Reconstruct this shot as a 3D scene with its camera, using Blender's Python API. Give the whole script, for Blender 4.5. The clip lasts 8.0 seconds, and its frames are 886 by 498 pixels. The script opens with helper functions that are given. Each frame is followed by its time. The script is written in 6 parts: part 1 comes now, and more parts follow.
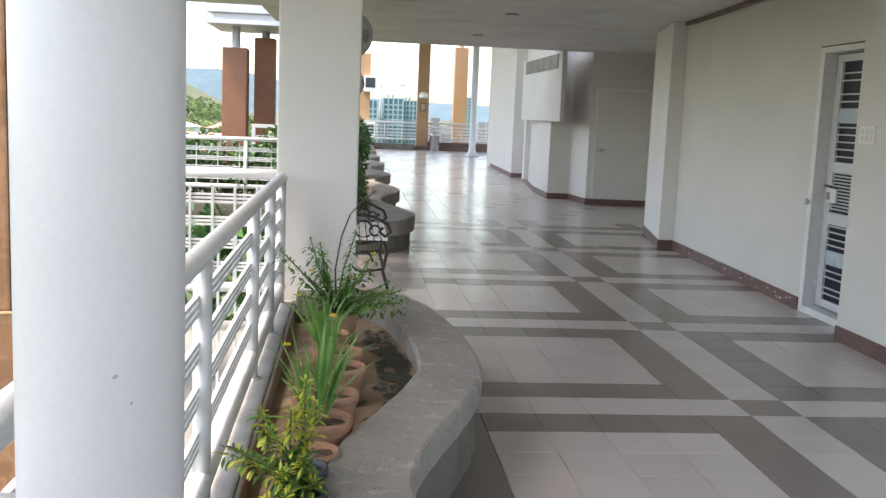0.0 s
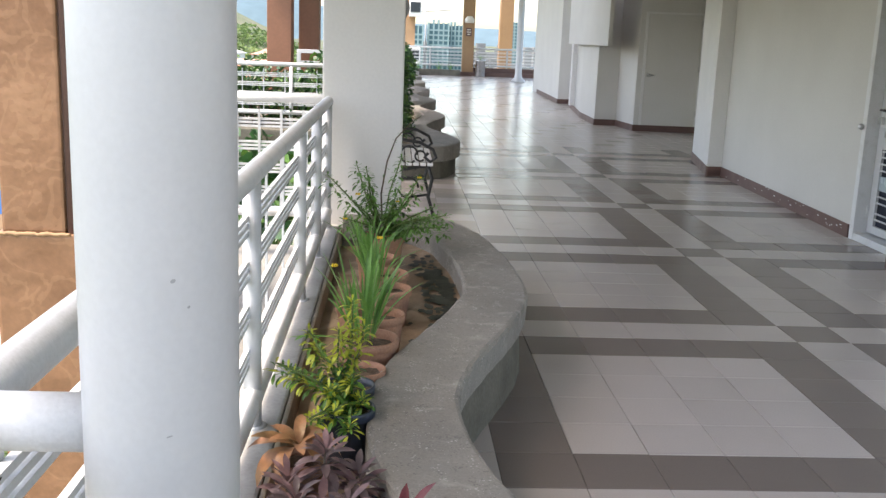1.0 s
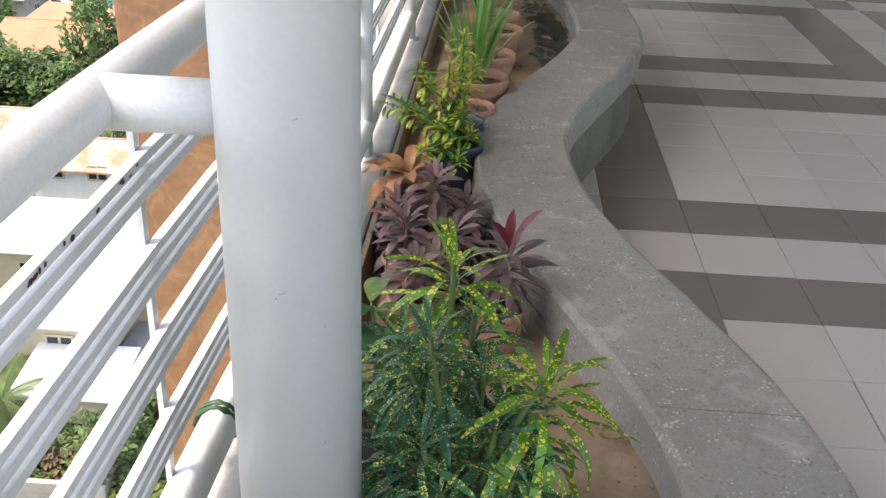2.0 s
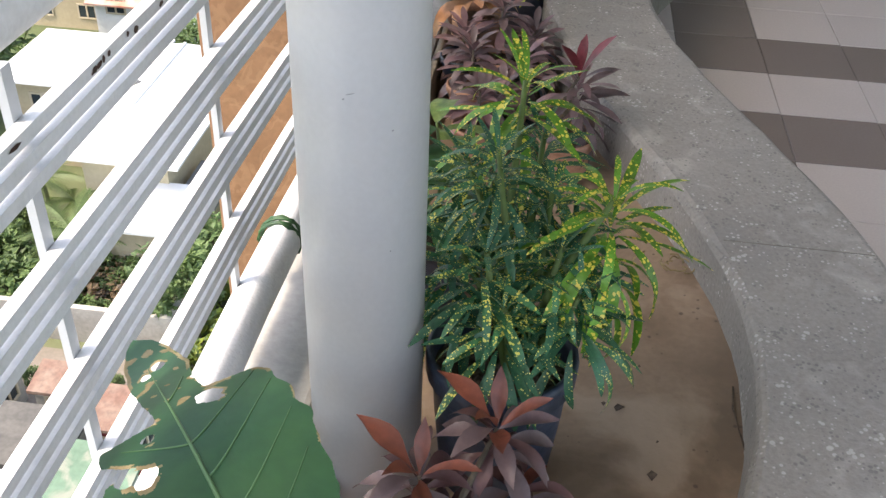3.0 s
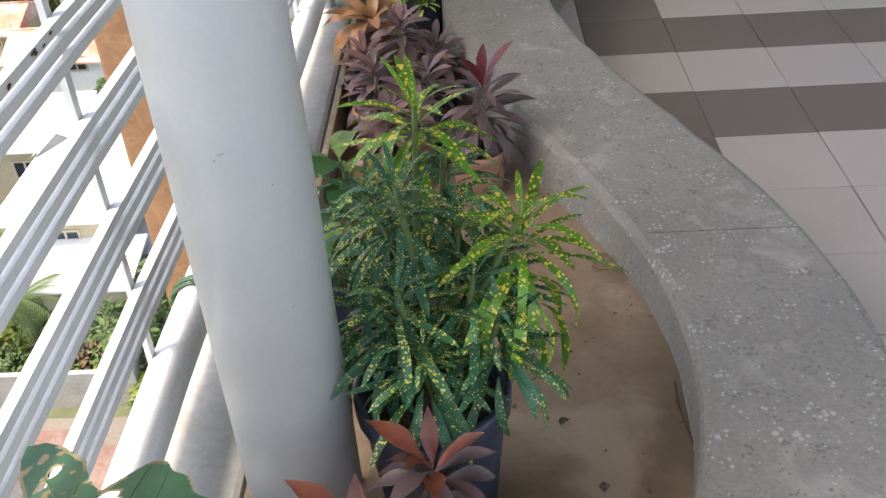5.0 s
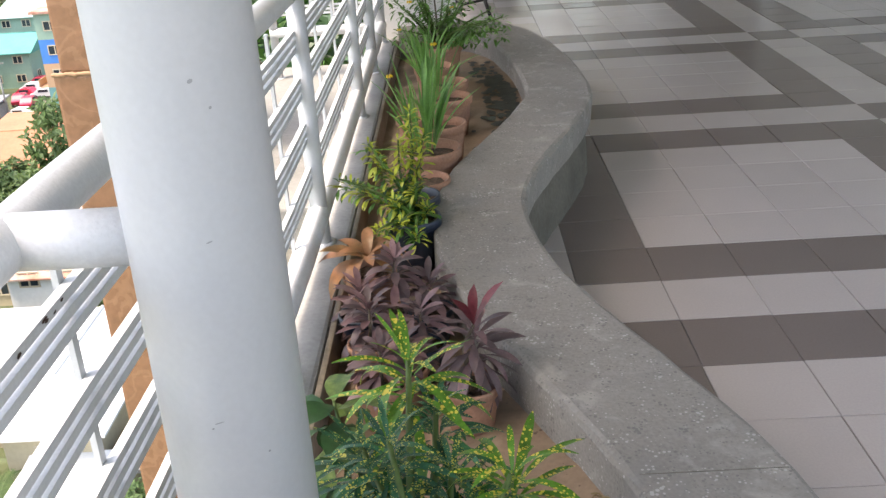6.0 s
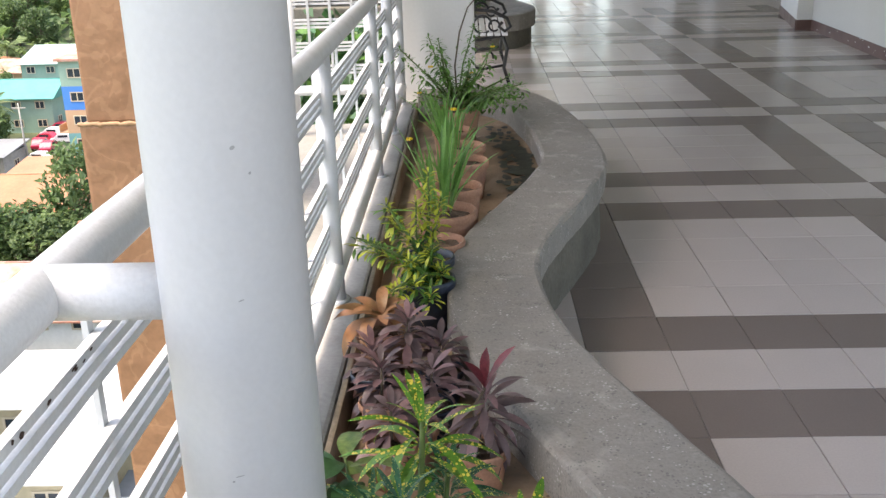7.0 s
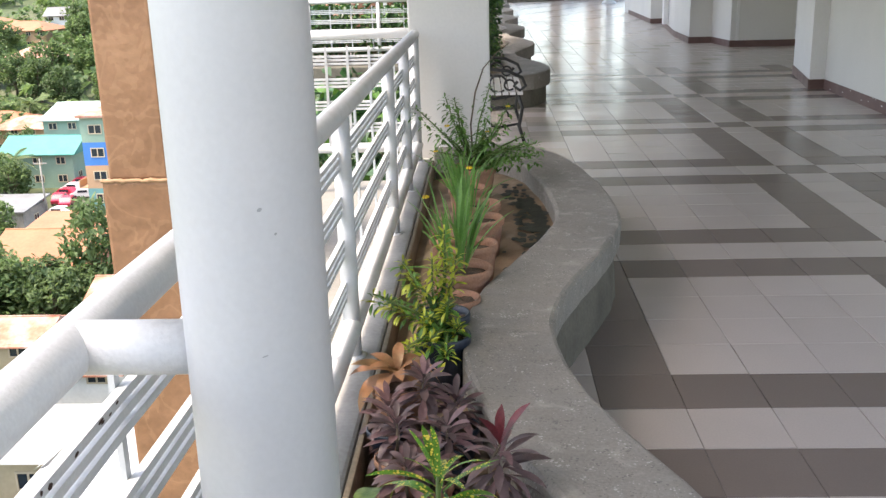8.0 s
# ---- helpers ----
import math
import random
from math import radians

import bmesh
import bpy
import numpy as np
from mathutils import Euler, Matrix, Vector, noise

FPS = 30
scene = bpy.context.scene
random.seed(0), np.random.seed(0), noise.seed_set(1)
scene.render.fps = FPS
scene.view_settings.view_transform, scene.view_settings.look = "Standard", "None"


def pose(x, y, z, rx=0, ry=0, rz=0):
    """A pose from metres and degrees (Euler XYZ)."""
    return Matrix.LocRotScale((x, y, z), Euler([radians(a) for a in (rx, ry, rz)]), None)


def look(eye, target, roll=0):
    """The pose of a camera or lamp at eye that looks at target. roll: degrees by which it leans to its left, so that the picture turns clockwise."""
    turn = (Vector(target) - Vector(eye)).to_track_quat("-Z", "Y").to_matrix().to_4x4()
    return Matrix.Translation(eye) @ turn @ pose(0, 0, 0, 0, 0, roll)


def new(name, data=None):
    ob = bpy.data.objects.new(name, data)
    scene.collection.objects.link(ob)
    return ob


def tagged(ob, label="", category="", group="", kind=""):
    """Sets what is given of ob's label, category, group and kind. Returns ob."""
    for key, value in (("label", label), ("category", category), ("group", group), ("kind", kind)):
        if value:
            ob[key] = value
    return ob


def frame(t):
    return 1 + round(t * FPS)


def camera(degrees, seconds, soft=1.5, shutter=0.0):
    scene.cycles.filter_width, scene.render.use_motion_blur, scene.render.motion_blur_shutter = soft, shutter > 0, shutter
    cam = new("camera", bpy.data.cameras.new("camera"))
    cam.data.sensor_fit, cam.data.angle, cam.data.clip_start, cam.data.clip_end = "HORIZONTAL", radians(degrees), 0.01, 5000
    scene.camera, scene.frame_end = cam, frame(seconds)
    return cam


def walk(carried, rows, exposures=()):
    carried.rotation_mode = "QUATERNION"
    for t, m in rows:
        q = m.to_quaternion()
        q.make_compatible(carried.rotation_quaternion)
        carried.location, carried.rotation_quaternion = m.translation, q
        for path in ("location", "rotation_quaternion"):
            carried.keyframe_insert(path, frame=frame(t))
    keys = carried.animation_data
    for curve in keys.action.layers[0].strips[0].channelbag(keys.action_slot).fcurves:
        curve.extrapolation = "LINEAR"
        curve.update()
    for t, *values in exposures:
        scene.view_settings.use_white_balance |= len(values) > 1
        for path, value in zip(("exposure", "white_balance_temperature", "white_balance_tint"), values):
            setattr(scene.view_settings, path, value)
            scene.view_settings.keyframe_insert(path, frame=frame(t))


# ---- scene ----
cam = camera(49.0, 8.0, 1.4)
PATH = [
    (0, (-0.714, -3.45, 1.564), (-0.521, -1.479, 1.288), 2.4),
    (0.5, (-0.716, -3.45, 1.553), (-0.548, -1.482, 1.24), 2.2),
    (1, (-0.717, -3.467, 1.548), (-0.612, -1.515, 1.122), 2.2),
    (1.5, (-0.715, -3.491, 1.506), (-0.71, -1.602, 0.85), 2.0),
    (2, (-0.73, -3.492, 1.484), (-0.817, -1.708, 0.584), 2.3),
    (2.2, (-0.733, -3.48, 1.459), (-0.848, -1.733, 0.49), 2.4),
    (3.5, (-0.744, -3.491, 1.422), (-0.942, -1.927, 0.191), 1.8),
    (4, (-0.708, -3.476, 1.419), (-0.882, -1.917, 0.178), -0.3),
    (4.2, (-0.707, -3.456, 1.415), (-0.861, -1.893, 0.177), -1.4),
    (5.3, (-0.675, -3.412, 1.44), (-0.745, -1.718, 0.378), -4.5),
    (5.5, (-0.673, -3.404, 1.452), (-0.727, -1.657, 0.48), -4.2),
    (6, (-0.68, -3.428, 1.502), (-0.73, -1.588, 0.717), -3.8),
    (6.5, (-0.684, -3.456, 1.518), (-0.75, -1.587, 0.809), -2.6),
    (7, (-0.693, -3.463, 1.526), (-0.758, -1.58, 0.855), -1.7),
    (7.5, (-0.696, -3.471, 1.536), (-0.743, -1.57, 0.917), -1.4),
    (8, (-0.694, -3.499, 1.542), (-0.788, -1.582, 0.981), -1.7),
]
walk(cam, [(t, look(eye, target, roll)) for t, eye, target, roll in PATH], [(0.0, 2.36, 7500, 13), (8.0, 2.36, 7500, 13)])

# ---- world, sun ----
SUN_DIR = Vector((-0.40, -0.17, 0.90)).normalized()
world = bpy.data.worlds.new("sky")
scene.world = world
world.use_nodes = True
wn, wl = world.node_tree.nodes, world.node_tree.links
sky = wn.new("ShaderNodeTexSky")
sky.sky_type, sky.sun_disc = "NISHITA", False
sky.sun_elevation = math.asin(SUN_DIR.z)
sky.sun_rotation = math.atan2(SUN_DIR.x, SUN_DIR.y)
sky.air_density, sky.dust_density = 1.0, 2.2
wl.new(sky.outputs[0], wn["Background"].inputs[0])
wn["Background"].inputs[1].default_value = 0.15
sun = new("sun", bpy.data.lights.new("sun", "SUN"))
sun.data.energy, sun.data.angle, sun.data.color = 1.3, radians(10), (1.0, 0.96, 0.90)
sun.matrix_world = look((0, 0, 60), Vector((0, 0, 60)) - SUN_DIR)

# ---- materials ----
def mat(name, colour, rough=0.6, metal=0.0, vary=0.12, scale=6.0, fine=90.0, bump=0.15, second=None, patch=0.55, bump_dist=0.004,
        rand=0.0, spec=0.5, stretch=(1, 1, 1), coat=0.0, placed=False, rvar=0.1):
    """Two scales of noise over the base colour, roughness wear and fine relief."""
    m = bpy.data.materials.new(name)
    m.use_nodes = True
    n, l = m.node_tree.nodes, m.node_tree.links
    b = n["Principled BSDF"]
    b.inputs["Roughness"].default_value, b.inputs["Metallic"].default_value = rough, metal
    b.inputs["Specular IOR Level"].default_value = spec
    b.inputs["Coat Weight"].default_value = coat
    co = n.new("ShaderNodeTexCoord")
    mp = n.new("ShaderNodeMapping")
    mp.inputs["Scale"].default_value = stretch
    l.new(co.outputs["Object"], mp.inputs[0])
    if placed:
        where, plus = n.new("ShaderNodeObjectInfo"), n.new("ShaderNodeVectorMath")
        l.new(co.outputs["Object"], plus.inputs[0]), l.new(where.outputs["Location"], plus.inputs[1])
        l.new(plus.outputs[0], mp.inputs[0])
    big, small = n.new("ShaderNodeTexNoise"), n.new("ShaderNodeTexNoise")
    for t, s in ((big, scale), (small, fine)):
        t.inputs["Scale"].default_value, t.inputs["Detail"].default_value = s, 5.0
        l.new(mp.outputs[0], t.inputs["Vector"])
    ramp = n.new("ShaderNodeMapRange")
    ramp.inputs[1].default_value, ramp.inputs[2].default_value = patch - 0.2, patch + 0.2
    l.new(big.outputs[0], ramp.inputs[0])
    mix = n.new("ShaderNodeMix")
    mix.data_type = "RGBA"
    two = second or tuple(max(0.0, c * (1 - 2 * vary)) for c in colour)
    mix.inputs[6].default_value, mix.inputs[7].default_value = (*colour, 1), (*two, 1)
    l.new(ramp.outputs[0], mix.inputs[0])
    hsv = n.new("ShaderNodeHueSaturation")
    val = n.new("ShaderNodeMapRange")
    val.inputs[1].default_value, val.inputs[2].default_value = 0.25, 0.75
    val.inputs[3].default_value, val.inputs[4].default_value = 1 - vary, 1 + vary
    l.new(small.outputs[0], val.inputs[0])
    if rand:
        info = n.new("ShaderNodeObjectInfo")
        r = n.new("ShaderNodeMapRange")
        r.inputs[3].default_value, r.inputs[4].default_value = 1 - rand, 1 + rand
        l.new(info.outputs["Random"], r.inputs[0])
        mul = n.new("ShaderNodeMath")
        mul.operation = "MULTIPLY"
        l.new(val.outputs[0], mul.inputs[0]), l.new(r.outputs[0], mul.inputs[1])
        l.new(mul.outputs[0], hsv.inputs["Value"])
    else:
        l.new(val.outputs[0], hsv.inputs["Value"])
    l.new(mix.outputs[2], hsv.inputs["Color"])
    l.new(hsv.outputs[0], b.inputs["Base Color"])
    rr = n.new("ShaderNodeMapRange")
    rr.inputs[3].default_value, rr.inputs[4].default_value = max(0.02, rough - rvar), min(1, rough + rvar)
    l.new(big.outputs[0], rr.inputs[0])
    l.new(rr.outputs[0], b.inputs["Roughness"])
    bp = n.new("ShaderNodeBump")
    bp.inputs["Strength"].default_value, bp.inputs["Distance"].default_value = bump, bump_dist
    l.new(small.outputs[0], bp.inputs["Height"])
    l.new(bp.outputs[0], b.inputs["Normal"])
    return m


def spotted(name, base, spot, scale, size, rough=0.35):
    """Leaf with small irregular spots."""
    m = mat(name, base, rough, vary=0.25, scale=25, fine=160, bump=0.3, rand=0.25)
    n, l = m.node_tree.nodes, m.node_tree.links
    b = n["Principled BSDF"]
    link = b.inputs["Base Color"].links[0]
    src = link.from_socket
    info, co = n.new("ShaderNodeObjectInfo"), n.new("ShaderNodeTexCoord")
    add = n.new("ShaderNodeVectorMath")
    mul = n.new("ShaderNodeMath")
    mul.operation, mul.inputs[1].default_value = "MULTIPLY", 37.0
    l.new(info.outputs["Random"], mul.inputs[0])
    l.new(co.outputs["Object"], add.inputs[0]), l.new(mul.outputs[0], add.inputs[1])
    vor = n.new("ShaderNodeTexVoronoi")
    vor.inputs["Scale"].default_value = scale
    l.new(add.outputs[0], vor.inputs["Vector"])
    noi = n.new("ShaderNodeTexNoise")
    noi.inputs["Scale"].default_value = scale * 0.5
    l.new(add.outputs[0], noi.inputs["Vector"])
    lim = n.new("ShaderNodeMapRange")
    lim.inputs[1].default_value, lim.inputs[2].default_value = 0.35, 0.65
    lim.inputs[3].default_value, lim.inputs[4].default_value = size * 0.3, size * 1.5
    l.new(noi.outputs[0], lim.inputs[0])
    less = n.new("ShaderNodeMath")
    less.operation = "LESS_THAN"
    l.new(vor.outputs["Distance"], less.inputs[0]), l.new(lim.outputs[0], less.inputs[1])
    mix = n.new("ShaderNodeMix")
    mix.data_type = "RGBA"
    mix.inputs[7].default_value = (*spot, 1)
    l.new(less.outputs[0], mix.inputs[0]), l.new(src, mix.inputs[6])
    l.new(mix.outputs[2], b.inputs["Base Color"])
    b.inputs["Subsurface Weight"].default_value = 0.0
    return m


def waved(m, scale=7.0, strength=0.25, dist=0.01, thin=0.3):
    """Adds a slow swell to a surface's relief (hand-laid tile, trowelled render)."""
    n, l = m.node_tree.nodes, m.node_tree.links
    b = n["Principled BSDF"]
    old = b.inputs["Normal"].links[0].from_socket
    co, mp, t, bp = n.new("ShaderNodeTexCoord"), n.new("ShaderNodeMapping"), n.new("ShaderNodeTexNoise"), n.new("ShaderNodeBump")
    info, add = n.new("ShaderNodeObjectInfo"), n.new("ShaderNodeVectorMath")
    l.new(co.outputs["Object"], add.inputs[0]), l.new(info.outputs["Location"], add.inputs[1])
    mp.inputs["Scale"].default_value = (thin, 1, 1)
    l.new(add.outputs[0], mp.inputs[0]), l.new(mp.outputs[0], t.inputs["Vector"])
    t.inputs["Scale"].default_value, t.inputs["Detail"].default_value = scale, 1.5
    bp.inputs["Strength"].default_value, bp.inputs["Distance"].default_value = strength, dist
    l.new(t.outputs[0], bp.inputs["Height"]), l.new(old, bp.inputs["Normal"])
    l.new(bp.outputs[0], b.inputs["Normal"])
    return m


def specks(m, colour, scale, size, amount=0.8, every=0.5):
    """Scattered irregular flecks or stains of a second colour."""
    n, l = m.node_tree.nodes, m.node_tree.links
    b = n["Principled BSDF"]
    src = b.inputs["Base Color"].links[0].from_socket
    co, noi, vor, lim, edge, mix = (n.new("ShaderNode" + k) for k in ("TexCoord", "TexNoise", "TexVoronoi", "MapRange", "Math", "Mix"))
    soft = n.new("ShaderNodeMapRange")
    vor.inputs["Scale"].default_value, noi.inputs["Scale"].default_value, noi.inputs["Detail"].default_value = scale, scale * 0.23, 4.0
    l.new(co.outputs["Object"], noi.inputs["Vector"]), l.new(co.outputs["Object"], vor.inputs["Vector"])
    lim.inputs[1].default_value, lim.inputs[2].default_value = every, every + 0.25
    lim.inputs[3].default_value, lim.inputs[4].default_value = 0.0, size
    l.new(noi.outputs[0], lim.inputs[0])
    edge.operation = "SUBTRACT"
    l.new(lim.outputs[0], edge.inputs[0]), l.new(vor.outputs["Distance"], edge.inputs[1])
    soft.inputs[1].default_value, soft.inputs[2].default_value, soft.inputs[4].default_value = -0.06, 0.06, amount
    l.new(edge.outputs[0], soft.inputs[0])
    mix.data_type = "RGBA"
    mix.inputs[7].default_value = (*colour, 1)
    l.new(soft.outputs[0], mix.inputs[0]), l.new(src, mix.inputs[6]), l.new(mix.outputs[2], b.inputs["Base Color"])
    return m


def stains(m, colour, scale, lo, hi, amount=0.6, warp=0.6, off=(0, 0, 0)):
    """Large soft-edged stains with an uneven outline."""
    n, l = m.node_tree.nodes, m.node_tree.links
    b = n["Principled BSDF"]
    src = b.inputs["Base Color"].links[0].from_socket
    co, mp, noi, lim, mix = (n.new("ShaderNode" + k) for k in ("TexCoord", "Mapping", "TexNoise", "MapRange", "Mix"))
    mp.inputs["Location"].default_value = off
    noi.inputs["Scale"].default_value, noi.inputs["Detail"].default_value, noi.inputs["Distortion"].default_value = scale, 6.0, warp
    l.new(co.outputs["Object"], mp.inputs[0]), l.new(mp.outputs[0], noi.inputs["Vector"])
    lim.inputs[1].default_value, lim.inputs[2].default_value, lim.inputs[4].default_value = lo, hi, amount
    l.new(noi.outputs[0], lim.inputs[0])
    mix.data_type = "RGBA"
    mix.inputs[7].default_value = (*colour, 1)
    l.new(lim.outputs[0], mix.inputs[0]), l.new(src, mix.inputs[6]), l.new(mix.outputs[2], b.inputs["Base Color"])
    return m


def leafy(m, share=0.35):
    """Lets light through thin leaves."""
    n, l = m.node_tree.nodes, m.node_tree.links
    b, out = n["Principled BSDF"], n["Material Output"]
    thin, mix = n.new("ShaderNodeBsdfTranslucent"), n.new("ShaderNodeMixShader")
    l.new(b.inputs["Base Color"].links[0].from_socket, thin.inputs["Color"])
    mix.inputs[0].default_value = share
    l.new(b.outputs[0], mix.inputs[1]), l.new(thin.outputs[0], mix.inputs[2]), l.new(mix.outputs[0], out.inputs["Surface"])
    return m


WHITE = mat("white_gloss_paint", (0.53, 0.54, 0.56), 0.38, vary=0.03, scale=3, fine=120, bump=0.05)
WHITE_OLD = mat("white_chipped_paint", (0.63, 0.635, 0.645), 0.45, vary=0.06, scale=14, fine=160, bump=0.25, second=(0.50, 0.49, 0.48), patch=0.72)
WALL = mat("cream_wall_paint", (0.57, 0.555, 0.53), 0.7, vary=0.03, scale=1.3, fine=60, bump=0.08)
WALL_COL = mat("white_column_paint", (0.66, 0.65, 0.64), 0.65, vary=0.03, scale=2.0, fine=50, bump=0.08)
CEIL = stains(waved(mat("ceiling_paint", (0.60, 0.585, 0.565), 0.6, vary=0.04, scale=0.9, fine=20, bump=0.08), 0.9, 0.75, 0.05), (0.48, 0.465, 0.445), 0.8, 0.50, 0.62, 0.6, 1.8)
TILE_L = waved(mat("light_floor_tile", (0.53, 0.475, 0.44), 0.21, vary=0.045, spec=0.3, placed=True, rvar=0.025, scale=1.3, fine=140, bump=0.06, rand=0.035), 5, 0.16, 0.006)
TILE_D = waved(mat("dark_floor_tile", (0.215, 0.18, 0.162), 0.22, vary=0.045, spec=0.3, placed=True, rvar=0.025, scale=1.3, fine=140, bump=0.06, rand=0.04), 5, 0.16, 0.006)
TILE_T = waved(mat("tan_floor_tile", (0.44, 0.39, 0.345), 0.17, vary=0.045, spec=0.3, placed=True, rvar=0.025, scale=1.3, fine=140, bump=0.06, rand=0.05), 5, 0.12, 0.006)
GROUT = mat("grout", (0.23, 0.205, 0.185), 0.85, vary=0.15, scale=8)
CONC = mat("weathered_concrete", (0.285, 0.265, 0.238), 0.82, vary=0.15, scale=2.2, fine=120, bump=0.6, second=(0.225, 0.21, 0.19), patch=0.5, bump_dist=0.003)
stains(CONC, (0.225, 0.215, 0.20), 5.5, 0.53, 0.66, 0.5, 1.0)
stains(CONC, (0.42, 0.39, 0.35), 9.0, 0.58, 0.68, 0.5, 0.6, (3, 1, 0))
specks(CONC, (0.50, 0.48, 0.45), 90, 0.42, 0.65, 0.45)
specks(CONC, (0.13, 0.125, 0.118), 105, 0.44, 0.6, 0.42)
CONC_UNDER = mat("dark_concrete", (0.16, 0.148, 0.12), 0.8, vary=0.2, scale=5, fine=60, bump=0.5)
LEDGE = mat("worn_ledge_cement", (0.42, 0.405, 0.38), 0.8, vary=0.12, scale=4, fine=60, bump=0.3, second=(0.25, 0.24, 0.22), patch=0.52)
LEDGE_SIDE = mat("stained_ledge_side", (0.33, 0.285, 0.23), 0.85, vary=0.2, scale=2.5, fine=60, bump=0.4, second=(0.17, 0.125, 0.08), patch=0.5)
SOIL = mat("wet_sandy_bed", (0.33, 0.235, 0.16), 0.6, vary=0.12, scale=3.2, fine=70, bump=0.3, second=(0.24, 0.165, 0.105), patch=0.5)
stains(SOIL, (0.15, 0.10, 0.062), 2.6, 0.47, 0.56, 0.75, 0.5, (0.3, 0.9, 0))
stains(SOIL, (0.43, 0.33, 0.24), 4.0, 0.56, 0.64, 0.6, 0.5, (5.2, 2.4, 0))
specks(SOIL, (0.09, 0.06, 0.04), 55, 0.40, 0.8, 0.53)
POTSOIL = mat("dry_potting_soil", (0.14, 0.10, 0.07), 0.95, vary=0.35, scale=25, fine=90, bump=0.9, bump_dist=0.01)
MAROON = mat("maroon_skirting", (0.135, 0.075, 0.065), 0.55, vary=0.1, scale=5)
BROWN = waved(mat("brown_trowelled_render", (0.245, 0.128, 0.066), 0.62, vary=0.10, scale=2.2, fine=40, bump=0.35, second=(0.17, 0.082, 0.038), patch=0.55), 9, 0.5, 0.02, 0.8)
n_, l_ = BROWN.node_tree.nodes, BROWN.node_tree.links
b_ = n_["Principled BSDF"]
src_ = b_.inputs["Base Color"].links[0].from_socket
co_, no_, ab_, mr_, mx_ = (n_.new("ShaderNode" + k) for k in ("TexCoord", "TexNoise", "Math", "MapRange", "Mix"))
no_.inputs["Scale"].default_value, no_.inputs["Detail"].default_value, no_.inputs["Distortion"].default_value = 3.2, 3.0, 1.2
l_.new(co_.outputs["Object"], no_.inputs["Vector"])
ab_.operation, ab_.inputs[1].default_value, ab_.inputs[2].default_value = "COMPARE", 0.5, 0.028
l_.new(no_.outputs[0], ab_.inputs[0])
mr_.inputs[4].default_value = 0.16
l_.new(ab_.outputs[0], mr_.inputs[0])
mx_.data_type = "RGBA"
mx_.inputs[7].default_value = (0.42, 0.25, 0.14, 1)
l_.new(mr_.outputs[0], mx_.inputs[0]), l_.new(src_, mx_.inputs[6]), l_.new(mx_.outputs[2], b_.inputs["Base Color"])
BROWN_FAR = mat("brown_render_far", (0.23, 0.105, 0.06), 0.7, vary=0.08, scale=2, fine=20)
TAN_COL = mat("tan_render", (0.34, 0.205, 0.11), 0.7, vary=0.08, scale=1.5, fine=20)
TERRA = mat("terracotta", (0.40, 0.21, 0.135), 0.85, vary=0.16, scale=14, fine=120, bump=0.3, second=(0.25, 0.15, 0.11), patch=0.6, rand=0.12)
NAVY = mat("navy_plastic_pail", (0.022, 0.032, 0.055), 0.4, vary=0.25, scale=9, fine=70, bump=0.25, second=(0.05, 0.06, 0.075), patch=0.66, rand=0.15)
RUST = mat("rust", (0.07, 0.035, 0.025), 0.85, vary=0.3, scale=60)
BLACK_IRON = mat("black_iron", (0.02, 0.02, 0.022), 0.45, vary=0.2, scale=20, metal=0.0)
STEEL = mat("brushed_steel", (0.55, 0.55, 0.55), 0.3, metal=1.0, vary=0.05, scale=10)
DARK_GLASS = mat("dark_glass", (0.012, 0.016, 0.03), 0.35, vary=0.1, scale=3, spec=0.2)
PALE_GLASS = mat("pale_glass_strip", (0.40, 0.47, 0.52), 0.25, vary=0.05, scale=3)
GREY_METAL = mat("grey_metal", (0.33, 0.34, 0.35), 0.45, vary=0.1, scale=8)
PLASTIC = mat("ivory_plastic", (0.70, 0.67, 0.60), 0.4, vary=0.03, scale=8)
BARK = mat("bark", (0.13, 0.10, 0.07), 0.9, vary=0.3, scale=12, bump=0.8)
STEM = mat("green_stem", (0.10, 0.16, 0.04), 0.6, vary=0.2, scale=20)
CROTON = spotted("spotted_croton_leaf", (0.05, 0.185, 0.075), (0.66, 0.60, 0.12), 170, 0.35)
CROTON_Y = spotted("yellow_croton_leaf", (0.115, 0.29, 0.03), (0.70, 0.58, 0.09), 140, 0.36)
CROTON_DEEP = spotted("deep_croton_leaf", (0.038, 0.145, 0.075), (0.60, 0.54, 0.16), 170, 0.24)
RUST_LEAF = mat("rust_cordyline_leaf", (0.25, 0.075, 0.045), 0.4, vary=0.2, scale=18, fine=60, second=(0.11, 0.035, 0.028), rand=0.25)
PURPLE_LEAF = mat("purple_cordyline_leaf", (0.165, 0.11, 0.112), 0.42, vary=0.2, scale=16, fine=60, second=(0.085, 0.065, 0.068), rand=0.3)
MAUVE_LEAF = mat("mauve_cordyline_leaf", (0.25, 0.15, 0.155), 0.42, vary=0.2, scale=16, fine=60, second=(0.10, 0.05, 0.055), rand=0.25)
PLUM_DARK = mat("dark_plum_leaf", (0.13, 0.065, 0.065), 0.45, vary=0.25, scale=16, fine=60, second=(0.055, 0.035, 0.035), rand=0.3)
CRIMSON_LEAF = mat("crimson_leaf", (0.19, 0.035, 0.045), 0.4, vary=0.2, scale=16, rand=0.2)
ORANGE_LEAF = mat("orange_bromeliad_leaf", (0.31, 0.145, 0.07), 0.45, vary=0.2, scale=14, fine=60, second=(0.21, 0.15, 0.06), rand=0.25)
